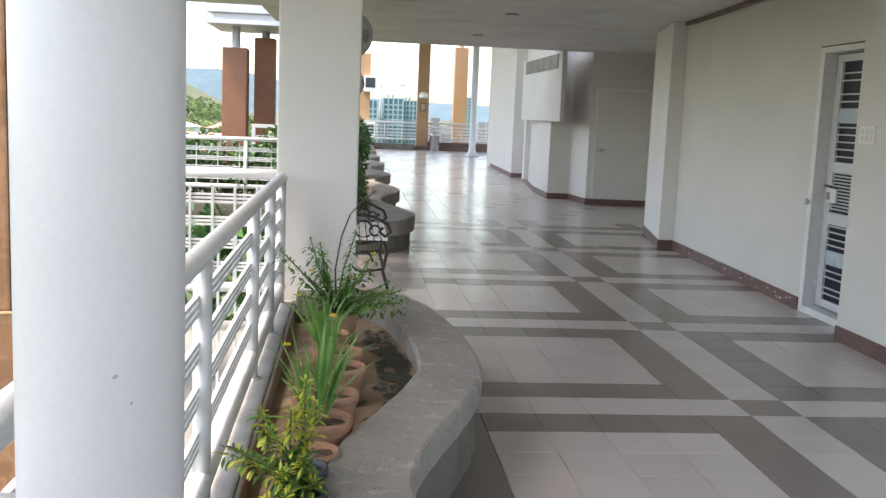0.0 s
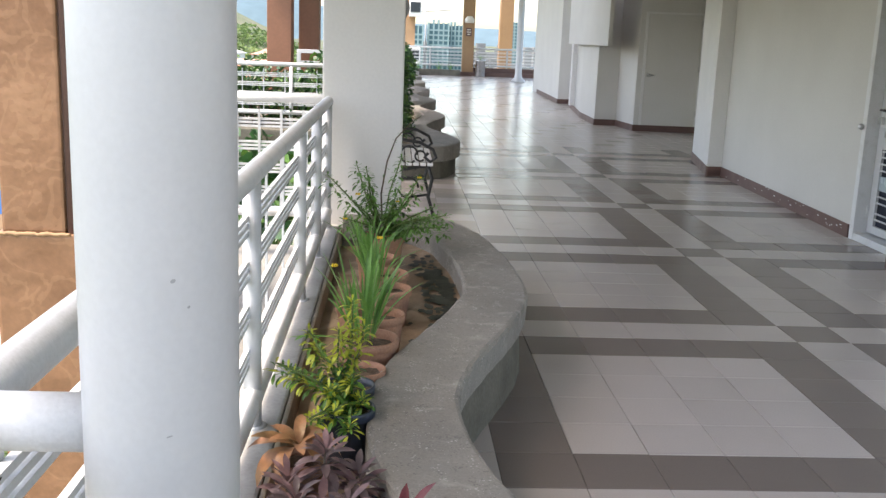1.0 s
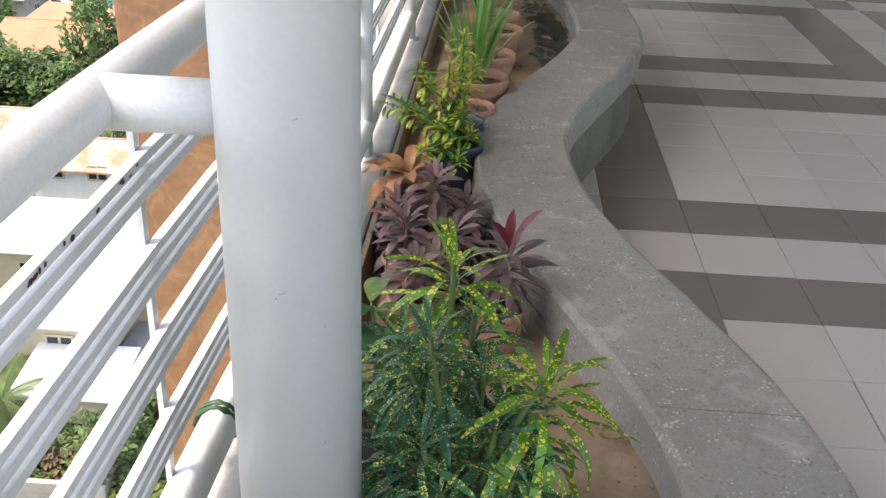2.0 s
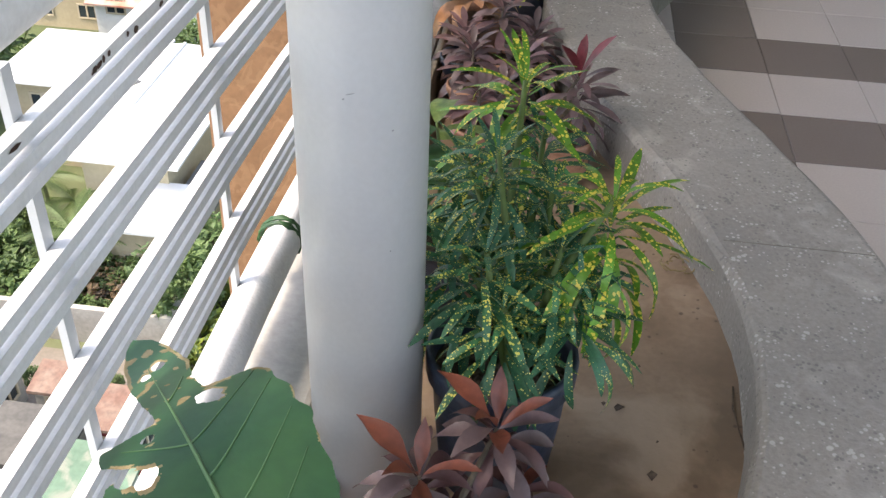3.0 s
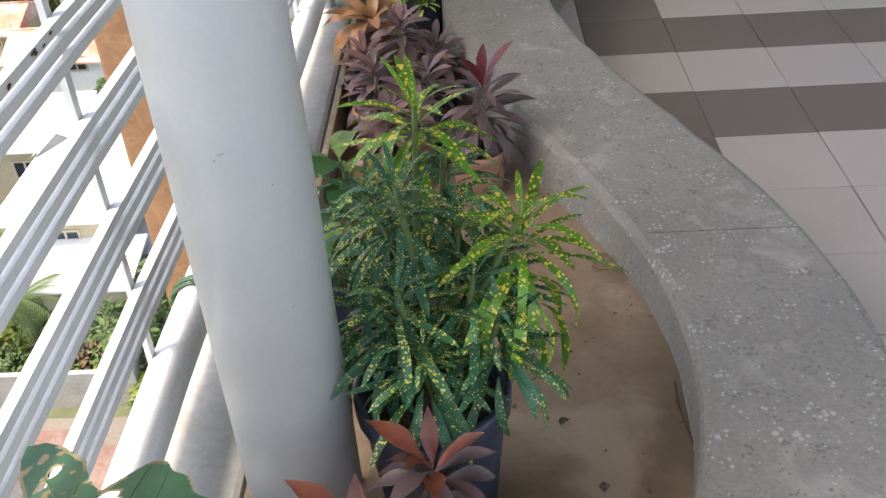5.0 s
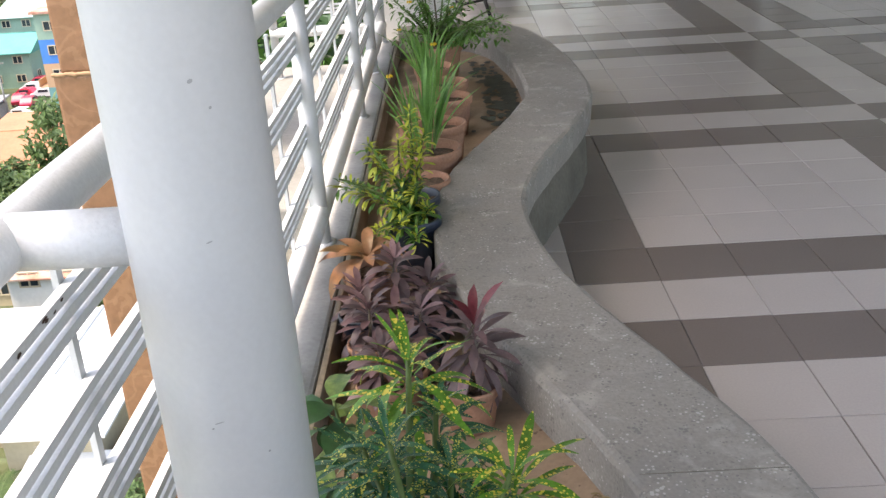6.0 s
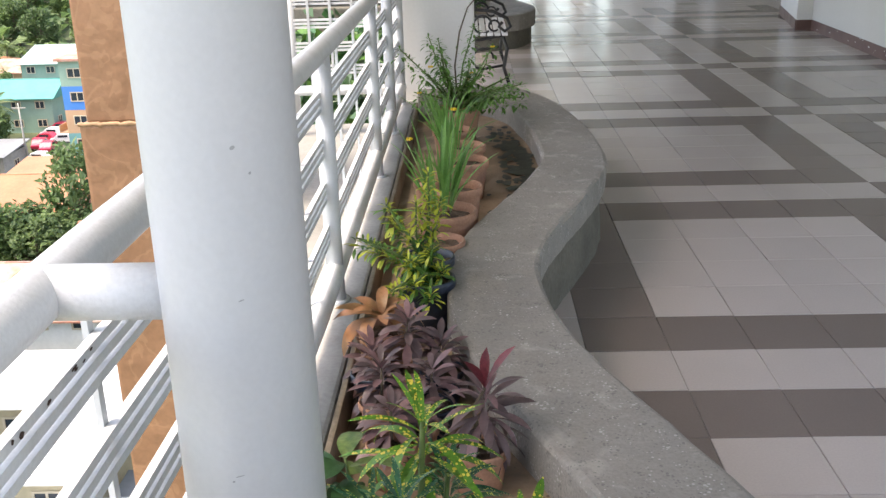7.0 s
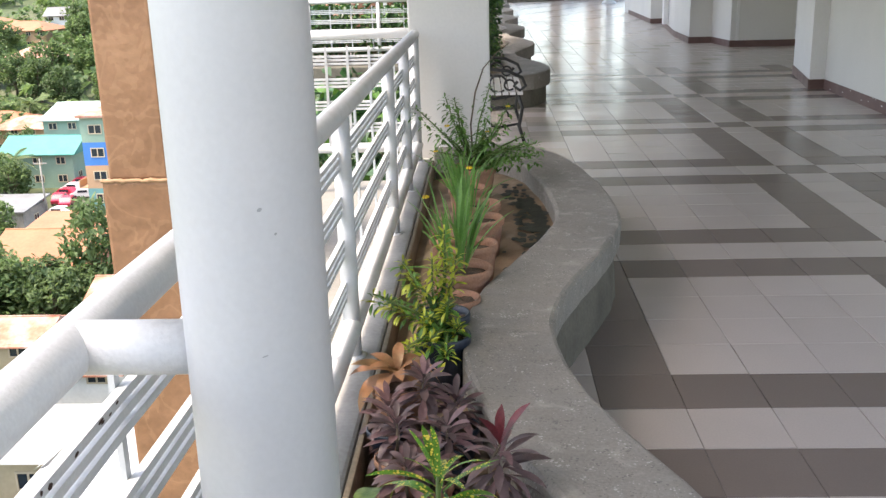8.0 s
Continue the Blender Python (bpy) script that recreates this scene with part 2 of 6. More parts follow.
IRIS_LEAF = mat("iris_blade", (0.15, 0.30, 0.075), 0.42, vary=0.16, scale=10, fine=90, rand=0.25, second=(0.09, 0.25, 0.045))
LIME_LEAF = mat("lime_leaf", (0.42, 0.45, 0.05), 0.45, vary=0.2, scale=20, rand=0.25, second=(0.22, 0.30, 0.035))
GREEN_LEAF = mat("green_leaf", (0.085, 0.20, 0.035), 0.45, vary=0.2, scale=20, rand=0.3)
DEEP_LEAF = mat("deep_green_leaf", (0.035, 0.105, 0.035), 0.42, vary=0.2, scale=20, rand=0.3)
PALE_VEIN = mat("pale_vein_leaf", (0.20, 0.27, 0.07), 0.45, vary=0.3, scale=30, second=(0.05, 0.13, 0.03), patch=0.5)
YELLOW_PETAL = mat("yellow_petal", (0.70, 0.48, 0.02), 0.6, vary=0.1, scale=20)
ALOCASIA = mat("elephant_ear_leaf", (0.014, 0.068, 0.028), 0.5, vary=0.10, spec=0.35, scale=9, fine=70, bump=0.2, second=(0.040, 0.125, 0.035), patch=0.6, bump_dist=0.002)
DRY_EDGE = mat("dry_leaf_edge", (0.34, 0.27, 0.14), 0.8, vary=0.25, scale=40, second=(0.17, 0.12, 0.05), patch=0.55)
VEIN = mat("pale_leaf_vein", (0.085, 0.19, 0.075), 0.5, vary=0.08, scale=20)
for m_ in (CROTON, CROTON_Y, CROTON_DEEP, RUST_LEAF, PURPLE_LEAF, MAUVE_LEAF, PLUM_DARK, CRIMSON_LEAF, ORANGE_LEAF, IRIS_LEAF, LIME_LEAF, GREEN_LEAF, DEEP_LEAF, PALE_VEIN):
    leafy(m_, 0.2)

# ---- helpers of this scene ----
rng = random.Random(7)


def mesh_of(name, bm, material=None, smooth=False):
    me = bpy.data.meshes.new(name)
    bm.to_mesh(me)
    bm.free()
    for m in (material if isinstance(material, (list, tuple)) else [material]):
        if m:
            me.materials.append(m)
    if smooth:
        me.polygons.foreach_set("use_smooth", [True] * len(me.polygons))
    return me


def part(name, bm, material, parent=None, label="", smooth=False):
    ob = new(name, mesh_of(name, bm, material, smooth))
    if parent:
        ob.parent = parent
    if label:
        tagged(ob, label)
    return ob


def thing(name, label, category, m=None, group="", kind=""):
    ob = new(name)
    ob.empty_display_size = 0.1
    if m:
        ob.matrix_basis = m
    return tagged(ob, label, category, group, kind)


def struct(name, bm, material, label, category="", smooth=False):
    return tagged(part(name, bm, material, None, "", smooth), label, category or name.split("_")[0], kind="structure")


def box(bm, x0, x1, y0, y1, z0, z1, mi=0, bevel=0.0):
    vs = [bm.verts.new((x, y, z)) for z in (z0, z1) for x, y in ((x0, y0), (x1, y0), (x1, y1), (x0, y1))]
    fs = [bm.faces.new([vs[i] for i in f]) for f in ((3, 2, 1, 0), (4, 5, 6, 7), (0, 1, 5, 4), (1, 2, 6, 5), (2, 3, 7, 6), (3, 0, 4, 7))]
    for f in fs:
        f.material_index = mi
    if bevel:
        es = list({e for f in fs for e in f.edges})
        bmesh.ops.bevel(bm, geom=es, offset=bevel, segments=2, affect="EDGES", profile=0.6)
    return vs


def prism(bm, pts, z0, z1, mi=0):
    lo, hi = [bm.verts.new((x, y, z0)) for x, y in pts], [bm.verts.new((x, y, z1)) for x, y in pts]
    n = len(pts)
    fs = [bm.faces.new(hi), bm.faces.new(lo[::-1])] + [bm.faces.new((lo[i], lo[(i + 1) % n], hi[(i + 1) % n], hi[i])) for i in range(n)]
    for f in fs:
        f.material_index = mi
    bmesh.ops.recalc_face_normals(bm, faces=fs)


def tube(bm, pts, radii, seg=10, cap=True, mi=0):
    pts = [Vector(p) for p in pts]
    if not isinstance(radii, (list, tuple)):
        radii = [radii] * len(pts)
    rings, up = [], None
    for i, p in enumerate(pts):
        d = (pts[min(i + 1, len(pts) - 1)] - pts[max(i - 1, 0)]).normalized()
        if up is None:
            up = Vector((0, 0, 1)) if abs(d.z) < 0.9 else Vector((1, 0, 0))
        a = d.cross(up).normalized()
        up = a.cross(d).normalized()
        rings.append([bm.verts.new(p + radii[i] * (math.cos(k) * a + math.sin(k) * up)) for k in (2 * math.pi * j / seg for j in range(seg))])
    for r, s in zip(rings, rings[1:]):
        for j in range(seg):
            f = bm.faces.new((r[j], r[(j + 1) % seg], s[(j + 1) % seg], s[j]))
            f.smooth, f.material_index = True, mi
    if cap:
        bm.faces.new(rings[0][::-1]).material_index = mi
        bm.faces.new(rings[-1]).material_index = mi
    bmesh.ops.recalc_face_normals(bm, faces=bm.faces[:])


def lathe(bm, profile, seg=24, mi=0, centre=(0, 0)):
    rings = [[bm.verts.new((centre[0] + r * math.cos(a), centre[1] + r * math.sin(a), z)) for a in (2 * math.pi * j / seg for j in range(seg))] for r, z in profile]
    for r, s in zip(rings, rings[1:]):
        for j in range(seg):
            f = bm.faces.new((r[j], r[(j + 1) % seg], s[(j + 1) % seg], s[j]))
            f.smooth, f.material_index = True, mi
    bm.faces.new(rings[0][::-1]).material_index = mi
    bm.faces.new(rings[-1]).material_index = mi


def BM():
    return bmesh.new()


def leaf_mesh(name, length, width, droop, material, fold=0.25, rows=7, base=0.25, blunt=1.0, wave=0.0):
    """A blade along +y: narrow at its foot, widest at base, pointed, folded along the midrib, with thickness from a second skin."""
    bm = BM()
    grid = []
    for i in range(rows + 1):
        t = i / rows
        w = 0.5 * width * (max(0.02, math.sin(math.pi * min(1, t ** (base * 2 + 0.5)) * 0.985 + 0.04)) ** blunt)
        bend = droop * t
        y, z = length * (math.sin(bend) / bend * t if abs(bend) > 1e-3 else t), -length * ((1 - math.cos(bend)) / bend * t if abs(bend) > 1e-3 else 0)
        rip = wave * width * math.sin(9 * t)
        grid.append([bm.verts.new((-w, y, z + fold * w + rip)), bm.verts.new((0, y, z)), bm.verts.new((w, y, z + fold * w - rip))])
    for a, b in zip(grid, grid[1:]):
        for j in (0, 1):
            bm.faces.new((a[j], a[j + 1], b[j + 1], b[j])).smooth = True
    return mesh_of(name, bm, material)


def aim(p, yaw, pitch, roll=0.0, s=1.0):
    return Matrix.Translation(p) @ Matrix.Rotation(yaw, 4, "Z") @ Matrix.Rotation(pitch, 4, "X") @ Matrix.Rotation(roll, 4, "Y") @ Matrix.Scale(s, 4)


def put_leaf(me, parent, m):
    ob = new("leaf", me)
    ob.parent, ob.matrix_basis = parent, m
    return ob

# ---- terrace structure ----
T = 0.30  # tile pitch


def spline(pts, step=0.08):
    out = []
    P = [Vector(p) for p in pts]
    for i in range(len(P) - 1):
        a, b, c, d = P[max(i - 1, 0)], P[i], P[i + 1], P[min(i + 2, len(P) - 1)]
        n = max(2, int((c - b).length / step))
        for k in range(n):
            t = k / n
            out.append(0.5 * ((2 * b) + (c - a) * t + (2 * a - 5 * b + 4 * c - d) * t * t + (3 * b - a - 3 * c + d) * t ** 3))
    return out + [P[-1]]


def sweep(bm, path, section, rough=0.0):
    """Carries a section (offset to the path's right, height) along a level path."""
    rings = []
    for i, p in enumerate(path):
        d = (path[min(i + 1, len(path) - 1)] - path[max(i - 1, 0)]).normalized()
        side = Vector((d.y, -d.x))
        rings.append([bm.verts.new((p.x + side.x * o + rng.uniform(-rough, rough), p.y + side.y * o + rng.uniform(-rough, rough), z + rng.uniform(-rough, rough) * (z > 0.01)))
                      for o, z in section])
    n = len(section)
    for r, s in zip(rings, rings[1:]):
        for j in range(n):
            bm.faces.new((r[j], s[j], s[(j + 1) % n], r[(j + 1) % n])).smooth = False
    bm.faces.new(rings[0]), bm.faces.new(rings[-1][::-1])
    bmesh.ops.recalc_face_normals(bm, faces=bm.faces[:])


# floor bed under the tiles
# the unseen open deck south and east is added to bring in daylight
bm = BM()
prism(bm, [(-1.24, -14), (9, -14), (9, 0.6), (2.95, 0.6), (2.95, 3.3), (3.3, 3.3), (4.7, 9), (4.7, 14.3), (3.8, 28), (9, 28), (9, 38.2), (-1.24, 38.2)], -0.30, -0.006)
floor = struct("floor", bm, GROUT, "tiled terrace floor with light and dark square bands", "floor")

# building face below the terrace edge
bm = BM()
box(bm, -1.26, -1.0, -14, 38.2, -6, -0.302)
struct("wall_facade", bm, WALL, "painted building face under the terrace edge", "wall")

# ledge under the railing
bm = BM()
box(bm, -1.245, -1.066, -8, 2.93, 0.0, 0.30, bevel=0.012)
struct("ledge", bm, LEDGE, "worn cement ledge carrying the white railing", "ledge")
bm = BM()
box(bm, -1.064, -1.046, -8, 2.86, 0.1, 0.296, bevel=0.006)
struct("ledge_lining", bm, LEDGE_SIDE, "brown stained cement lining beside the planter bed", "ledge")

# outer slab beyond the railing, its weathered cement darkened in place of shade
bm = BM()
box(bm, -1.95, -1.262, 0.6, 3.55, -0.18, 0.02, bevel=0.015)
struct("slab_outer", bm, mat("weathered_shaded_cement", (0.27, 0.26, 0.24), 0.85, vary=0.12, scale=1.5, fine=40, bump=0.3, second=(0.19, 0.18, 0.165), patch=0.5), "bare pale concrete slab outside the railing", "slab")

# square column
bm = BM()
box(bm, -1.195, -0.668, 2.94, 3.46, 0.0, 2.772, bevel=0.012)
struct("column_square", bm, WALL_COL, "white painted square column at the planter's end", "column")

# right-hand walls, with a real opening for the grilled door
bm = BM()
box(bm, 2.945, 3.5, 0.5, 3.39, 0, 2.775, bevel=0.006)
box(bm, 3.505, 9.0, 0.5, 0.8, 0, 2.775)
struct("wall_east_near", bm, WALL, "plain cream wall with light switches", "wall")
bm = BM()
prism(bm, [(3.18, 4.52), (3.31, 8.28), (3.7, 8.28), (3.7, 4.52)], 0, 2.775)
prism(bm, [(3.18, 3.392), (3.18, 4.519), (3.7, 4.519), (3.7, 3.392)], 2.25, 2.775)
prism(bm, [(3.5, 3.392), (3.5, 4.519), (3.7, 4.519), (3.7, 3.392)], 0, 2.249)
struct("wall_east_door", bm, WALL, "plain cream wall beside the grilled door", "wall")
bm = BM()
prism(bm, [(3.13, 8.282), (3.44, 9.93), (4.7, 9.93), (4.7, 8.282)], 0, 2.775)
struct("wall_pilaster", bm, WALL_COL, "cream wall pier standing forward", "wall")
bm = BM()
prism(bm, [(4.9, 9.94), (4.9, 14.14), (5.15, 14.14), (5.15, 9.94)], 0, 2.775)
struct("wall_recess", bm, WALL, "cream wall of a recess", "wall")
bm = BM()
prism(bm, [(4.9, 14.15), (3.62, 14.2), (3.52, 15.22), (3.11, 15.22), (3.16, 17.0), (3.58, 20.8), (3.72, 21.4), (3.40, 21.4), (3.545, 26.2), (3.6, 27.5), (6.5, 27.5), (6.5, 14.15)], 0, 4.2)
struct("wall_east_far", bm, WALL, "angular cream walls of the far bay", "wall")

# skirtings
def skirting(name, pts):
    bm = BM()
    for (x0, y0), (x1, y1) in zip(pts, pts[1:]):
        d = Vector((x1 - x0, y1 - y0)).normalized()
        n = Vector((-d.y, d.x)) * 0.012
        prism(bm, [(x0, y0), (x1, y1), (x1 + n.x, y1 + n.y), (x0 + n.x, y0 + n.y)], 0.0, 0.115)
    struct(name, bm, MAROON, "dark maroon skirting with chipped edges", "skirting")


skirting("baseboard_near", [(2.945, 0.5), (2.945, 3.39)])
skirting("baseboard_door", [(3.18, 4.52), (3.31, 8.28)])
bm = BM()
for k in range(26):
    y = 4.6 + 3.5 * rng.random() ** 1.3
    x = 3.18 + 0.13 * (y - 4.52) / 3.76 - 0.0125
    z, a, h = rng.uniform(0.02, 0.11), rng.uniform(0.008, 0.05), rng.uniform(0.003, 0.013)
    prism(bm, [(x - 0.0005, y), (x + 0.002, y), (x + 0.002 + 0.05 * a, y + a), (x - 0.0005 + 0.05 * a, y + a)], z, min(0.1148, z + h))
struct("trim_chips", bm, WHITE_OLD, "small white chips knocked out of the maroon skirting", "trim")
skirting("baseboard_pier", [(3.31, 8.28), (3.13, 8.28), (3.44, 9.93)])
skirting("baseboard_far", [(4.9, 14.15), (3.62, 14.2), (3.52, 15.22), (3.11, 15.22), (3.16, 17.0), (3.58, 20.8), (3.72, 21.4), (3.40, 21.4), (3.545, 26.2)])

# ceiling: slab, shallow drop beam at its far edge
bm = BM()
prism(bm, [(-1.98, -5.2), (5.0, -5.2), (5.2, 14.14), (3.5, 14.3), (-0.59, 14.28), (-1.84, 11.0), (-1.86, 8.9), (-2.8, 8.9), (-2.8, 6.8), (-1.98, 6.8)], 2.78, 3.1)
for k in range(9):
    box(bm, -1.6, 3.0, -5.0 + k * 2.1, -4.994 + k * 2.1, 2.776, 2.7805)
struct("ceiling", bm, CEIL, "white painted ceiling slab with faint panel joints", "ceiling")
# thin dark strip along the curved line between ceiling and wall
bm = BM()
arc = [Vector((3.285 - 0.42 * math.sin(k / 12 * math.pi * 0.5) ** 1.4, 8.2 - 6.6 * k / 12)) for k in range(13)]
sweep(bm, arc, [(0.0, 2.735), (0.04, 2.735), (0.04, 2.776), (0.0, 2.776)])
struct("ceiling_trim", bm, MAROON, "thin dark curved strip where ceiling meets wall", "trim")

# unseen slab, added to keep sun and some sky off the far deck
bm = BM()
prism(bm, [(-3.4, 13.0), (9, 13.0), (9, 42), (-3.4, 42)], 5.5, 5.8)
struct("roof_far", bm, CEIL, "unseen slab added over the far deck to block light", "roof")

# downlights
for x, y in ((1.16, 8.36), (1.16, 5.2), (1.16, 11.6)):
    lamp = thing("downlight", "small unlit round recessed downlight in the ceiling", "light", pose(x, y, 2.776), "downlights")
    bm = BM()
    lathe(bm, [(0.075, 0.0), (0.085, -0.004), (0.08, -0.014), (0.06, -0.016), (0.055, -0.006)], 24)
    part("ring", bm, GREY_METAL, lamp)
    bm = BM()
    lathe(bm, [(0.052, -0.004), (0.045, -0.012), (0.02, -0.014)], 20)
    part("lens", bm, PLASTIC, lamp)

# ---- planter with the waving curb ----
def curb_x(y):
    """Centre line of the waving curb, its near swell tighter than the far one."""
    a = 2 * math.pi * (y - 1.27) / 3.48
    return -0.42 + 0.215 * math.cos(a) - (0.03 if y < -0.47 else -0.018) * math.sin(a) ** 2


def bed_z(x):
    """Height of the planter bed, rising from the ledge to the curb."""
    return 0.185 + 0.105 * (x + 1.06) / 0.95


def wave_path():
    pts = [(curb_x(y), y) for y in [-7.6 + 0.29 * k for k in range(31)]]
    pts += [(-0.225, 1.62), (-0.275, 2.05), (-0.35, 2.45), (-0.50, 2.78), (-0.70, 2.885), (-1.04, 2.895)]
    return spline(pts, 0.07)


PATH_CURB = wave_path()
planter = thing("planter", "long wavy concrete planter with a rounded seat-like curb", "planter")
bm = BM()
sweep(bm, PATH_CURB, [(0.140, 0.238), (0.152, 0.246), (0.159, 0.352), (0.152, 0.364), (0.140, 0.370), (-0.138, 0.371), (-0.148, 0.366), (-0.154, 0.352), (-0.154, 0.235)], 0.0022)
part("coping", bm, CONC, planter, "rough grey concrete coping with worn edges")
# wall under the coping, in a darker concrete colour than the coping
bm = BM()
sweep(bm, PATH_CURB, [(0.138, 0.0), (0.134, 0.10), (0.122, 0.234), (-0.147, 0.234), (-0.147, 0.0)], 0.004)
part("curb_wall", bm, CONC_UNDER, planter, "darker wall set back under the coping")
bm = BM()
nx, ny = 26, 150
gv = [[bm.verts.new((-1.06 + 0.95 * i / nx, -7.5 + 10.3 * j / ny, bed_z(-1.06 + 0.95 * i / nx) + 0.008 * noise.noise((i * 0.25, j * 0.18, 0)))) for i in range(nx + 1)] for j in range(ny + 1)]
for j in range(ny):
    for i in range(nx):
        y = gv[j][i].co.y
        lim = curb_x(y) if y < 1.3 else -0.22 - 0.12 * max(0, y - 1.3)
        if gv[j][i].co.x < lim:
            bm.faces.new((gv[j][i], gv[j][i + 1], gv[j + 1][i + 1], gv[j + 1][i])).smooth = True
for v in [v for v in bm.verts if not v.link_faces]:
    bm.verts.remove(v)
part("bed", bm, SOIL, planter, "wet sandy brown planter bed")

bm = BM()
tube(bm, [(-0.372 - 0.09 * max(0, -2.3 - y) ** 1.2 + 0.004 + 0.008 * math.sin(y * 23), y, bed_z(-0.37) + 0.002 + 0.008 * noise.noise((23.0, (y + 7.5) / 10.3 * 27, 0))) for y in [-2.95 + 0.05 * k for k in range(16)]], [0.0008 + 0.0016 * abs(math.sin(k * 1.7)) for k in range(16)], 5)
part("bed_crack", bm, POTSOIL, planter, "dark gap between bed and curb")
bm = BM()
box(bm, -0.38, -0.10, -1.9115, -1.9095, 0.3708, 0.3717)
part("coping_joint", bm, CONC_UNDER, planter, "faint casting joint")

# second planter along the far stretch
far_planter = thing("planter", "far wavy concrete planter filled with dark shrubs", "planter")
pts = [(-1.1, 7.2), (-0.7, 7.2), (-0.3, 7.4)] + [(-0.30 + 0.17 * math.cos(2 * math.pi * (y - 7.95) / 3.7), y) for y in [7.9 + 0.4 * k for k in range(75)]]
path2 = spline(pts, 0.16)
bm = BM()
sweep(bm, path2, [(0.18, 0.2), (0.18, 0.36), (0.165, 0.37), (-0.15, 0.37), (-0.165, 0.36), (-0.165, 0.2)], 0.003)
part("coping", bm, CONC, far_planter)
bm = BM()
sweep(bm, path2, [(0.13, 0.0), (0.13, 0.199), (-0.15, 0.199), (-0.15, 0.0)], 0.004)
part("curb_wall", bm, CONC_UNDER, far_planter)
bm = BM()
box(bm, -1.2, -0.33, 7.6, 38.0, 0.0, 0.26)
part("bed", bm, SOIL, far_planter)

# ---- railing ----
RX, RZ, LOWZ = -1.192, 1.117, 0.402


def railing(name, line, posts, label, low=LOWZ, top=RZ, r=0.033, foot=0.30, balus=()):
    """Tube rail along a level line, with lower tube, four triple bars and thin uprights on its outer side; posts and uprights as shares of its run."""
    pts = [Vector((x, y, 0)) for x, y in line]
    run = pts[-1] - pts[0]
    shares = [(p - pts[0]).dot(run) / run.length_squared for p in pts]

    def along(t):
        k = max(i for i in range(len(pts) - 1) if shares[i] <= t or i == 0)
        d = (pts[k + 1] - pts[k]).normalized()
        return pts[k].lerp(pts[k + 1], (t - shares[k]) / (shares[k + 1] - shares[k])), d, Vector((-d.y, d.x, 0))

    rail = thing(name, label, "railing")
    for nm, z, rad in (("top_rail", top, r), ("lower_rail", low, r * 1.05)):
        bm = BM()
        tube(bm, [p + Vector((0, 0, z)) for p in pts], rad, 20)
        part(nm, bm, WHITE_OLD, rail)
    for t in posts:
        p = along(t)[0]
        bm = BM()
        tube(bm, [p + Vector((0, 0, foot - 0.004)), p + Vector((0, 0, top - r * 0.6))], r * 0.88, 16)
        lathe(bm, [(0.045, foot - 0.003), (0.045, foot + 0.004), (0.03, foot + 0.006)], 16, centre=(p.x, p.y))
        part("post", bm, WHITE, rail)
    for g in range(4):
        z = low + (top - low) * (0.186 + 0.199 * g)
        for k in (-1, 0, 1):
            bm = BM()
            rings = []
            for p, t in zip(pts, shares):
                out = along(min(t, 0.9999))[2]
                rings.append([bm.verts.new(p + out * (0.013 + 0.0072 * sx) + Vector((0, 0, z + k * 0.0245 + 0.0072 * sz))) for sx, sz in ((-1, -1), (1, -1), (1, 1), (-1, 1))])
            for u, v in zip(rings, rings[1:]):
                for j in range(4):
                    bm.faces.new((u[j], v[j], v[(j + 1) % 4], u[(j + 1) % 4]))
            bm.faces.new(rings[0]), bm.faces.new(rings[-1][::-1])
            bmesh.ops.recalc_face_normals(bm, faces=bm.faces[:])
            part("bar", bm, WHITE_OLD, rail)
    for t in balus:
        p, d, out = along(t)
        bm = BM()
        box(bm, -0.0085, 0.0085, -0.0045, 0.0045, low, low + (top - low) * 0.90)
        bmesh.ops.transform(bm, matrix=Matrix.Translation(p + out * 0.026) @ Matrix.Rotation(math.atan2(d.y, d.x), 4, "Z"), verts=bm.verts[:])
        part("upright", bm, WHITE, rail)
    return rail


main_rail = railing("railing", [(-1.194, -7.0), (-1.192, -2.3), (-1.186, -2.0), (-1.172, -1.6), (-1.158, -1.2), (-1.152, -0.9), (-1.15, -0.6), (-1.15, 2.86)], [(y + 7.0) / 9.86 for y in (-5.1, -3.55, -0.50, 1.03, 1.96, 2.82)],
                    "white tubular railing with triple bars along the ledge", balus=[(y + 7.0) / 9.86 for y in (-4.6, -4.1, -3.25, -2.762, -2.275, -1.80, -1.32, -0.86, 0.04, 0.57, 1.34, 1.65, 2.4)])
railing("railing", [(-1.19, 3.2), (-1.93, 3.2)], [0.03, 0.97], "white tubular railing across the outer slab's end", foot=0.02, low=0.33, top=1.107, balus=(0.2, 0.4, 0.6, 0.8))

# rust chips on the top bar
for k in range(16):
    y = rng.uniform(-2.95, -2.3)
    x = RX - 0.013 + 0.0074
    z = LOWZ + (RZ - LOWZ) * 0.783 + 0.0245
    bm = BM()
    w, h = rng.uniform(0.003, 0.012), rng.uniform(0.002, 0.005)
    zc = z + rng.uniform(-0.003, 0.003)
    bm.faces.new([bm.verts.new((x + 0.0004, y + w * math.cos(a) * rng.uniform(0.6, 1.2), zc + h * math.sin(a) * rng.uniform(0.6, 1.2))) for a in (0, 1, 2, 3, 4, 5)])
    part("rust_chip", bm, RUST, main_rail)

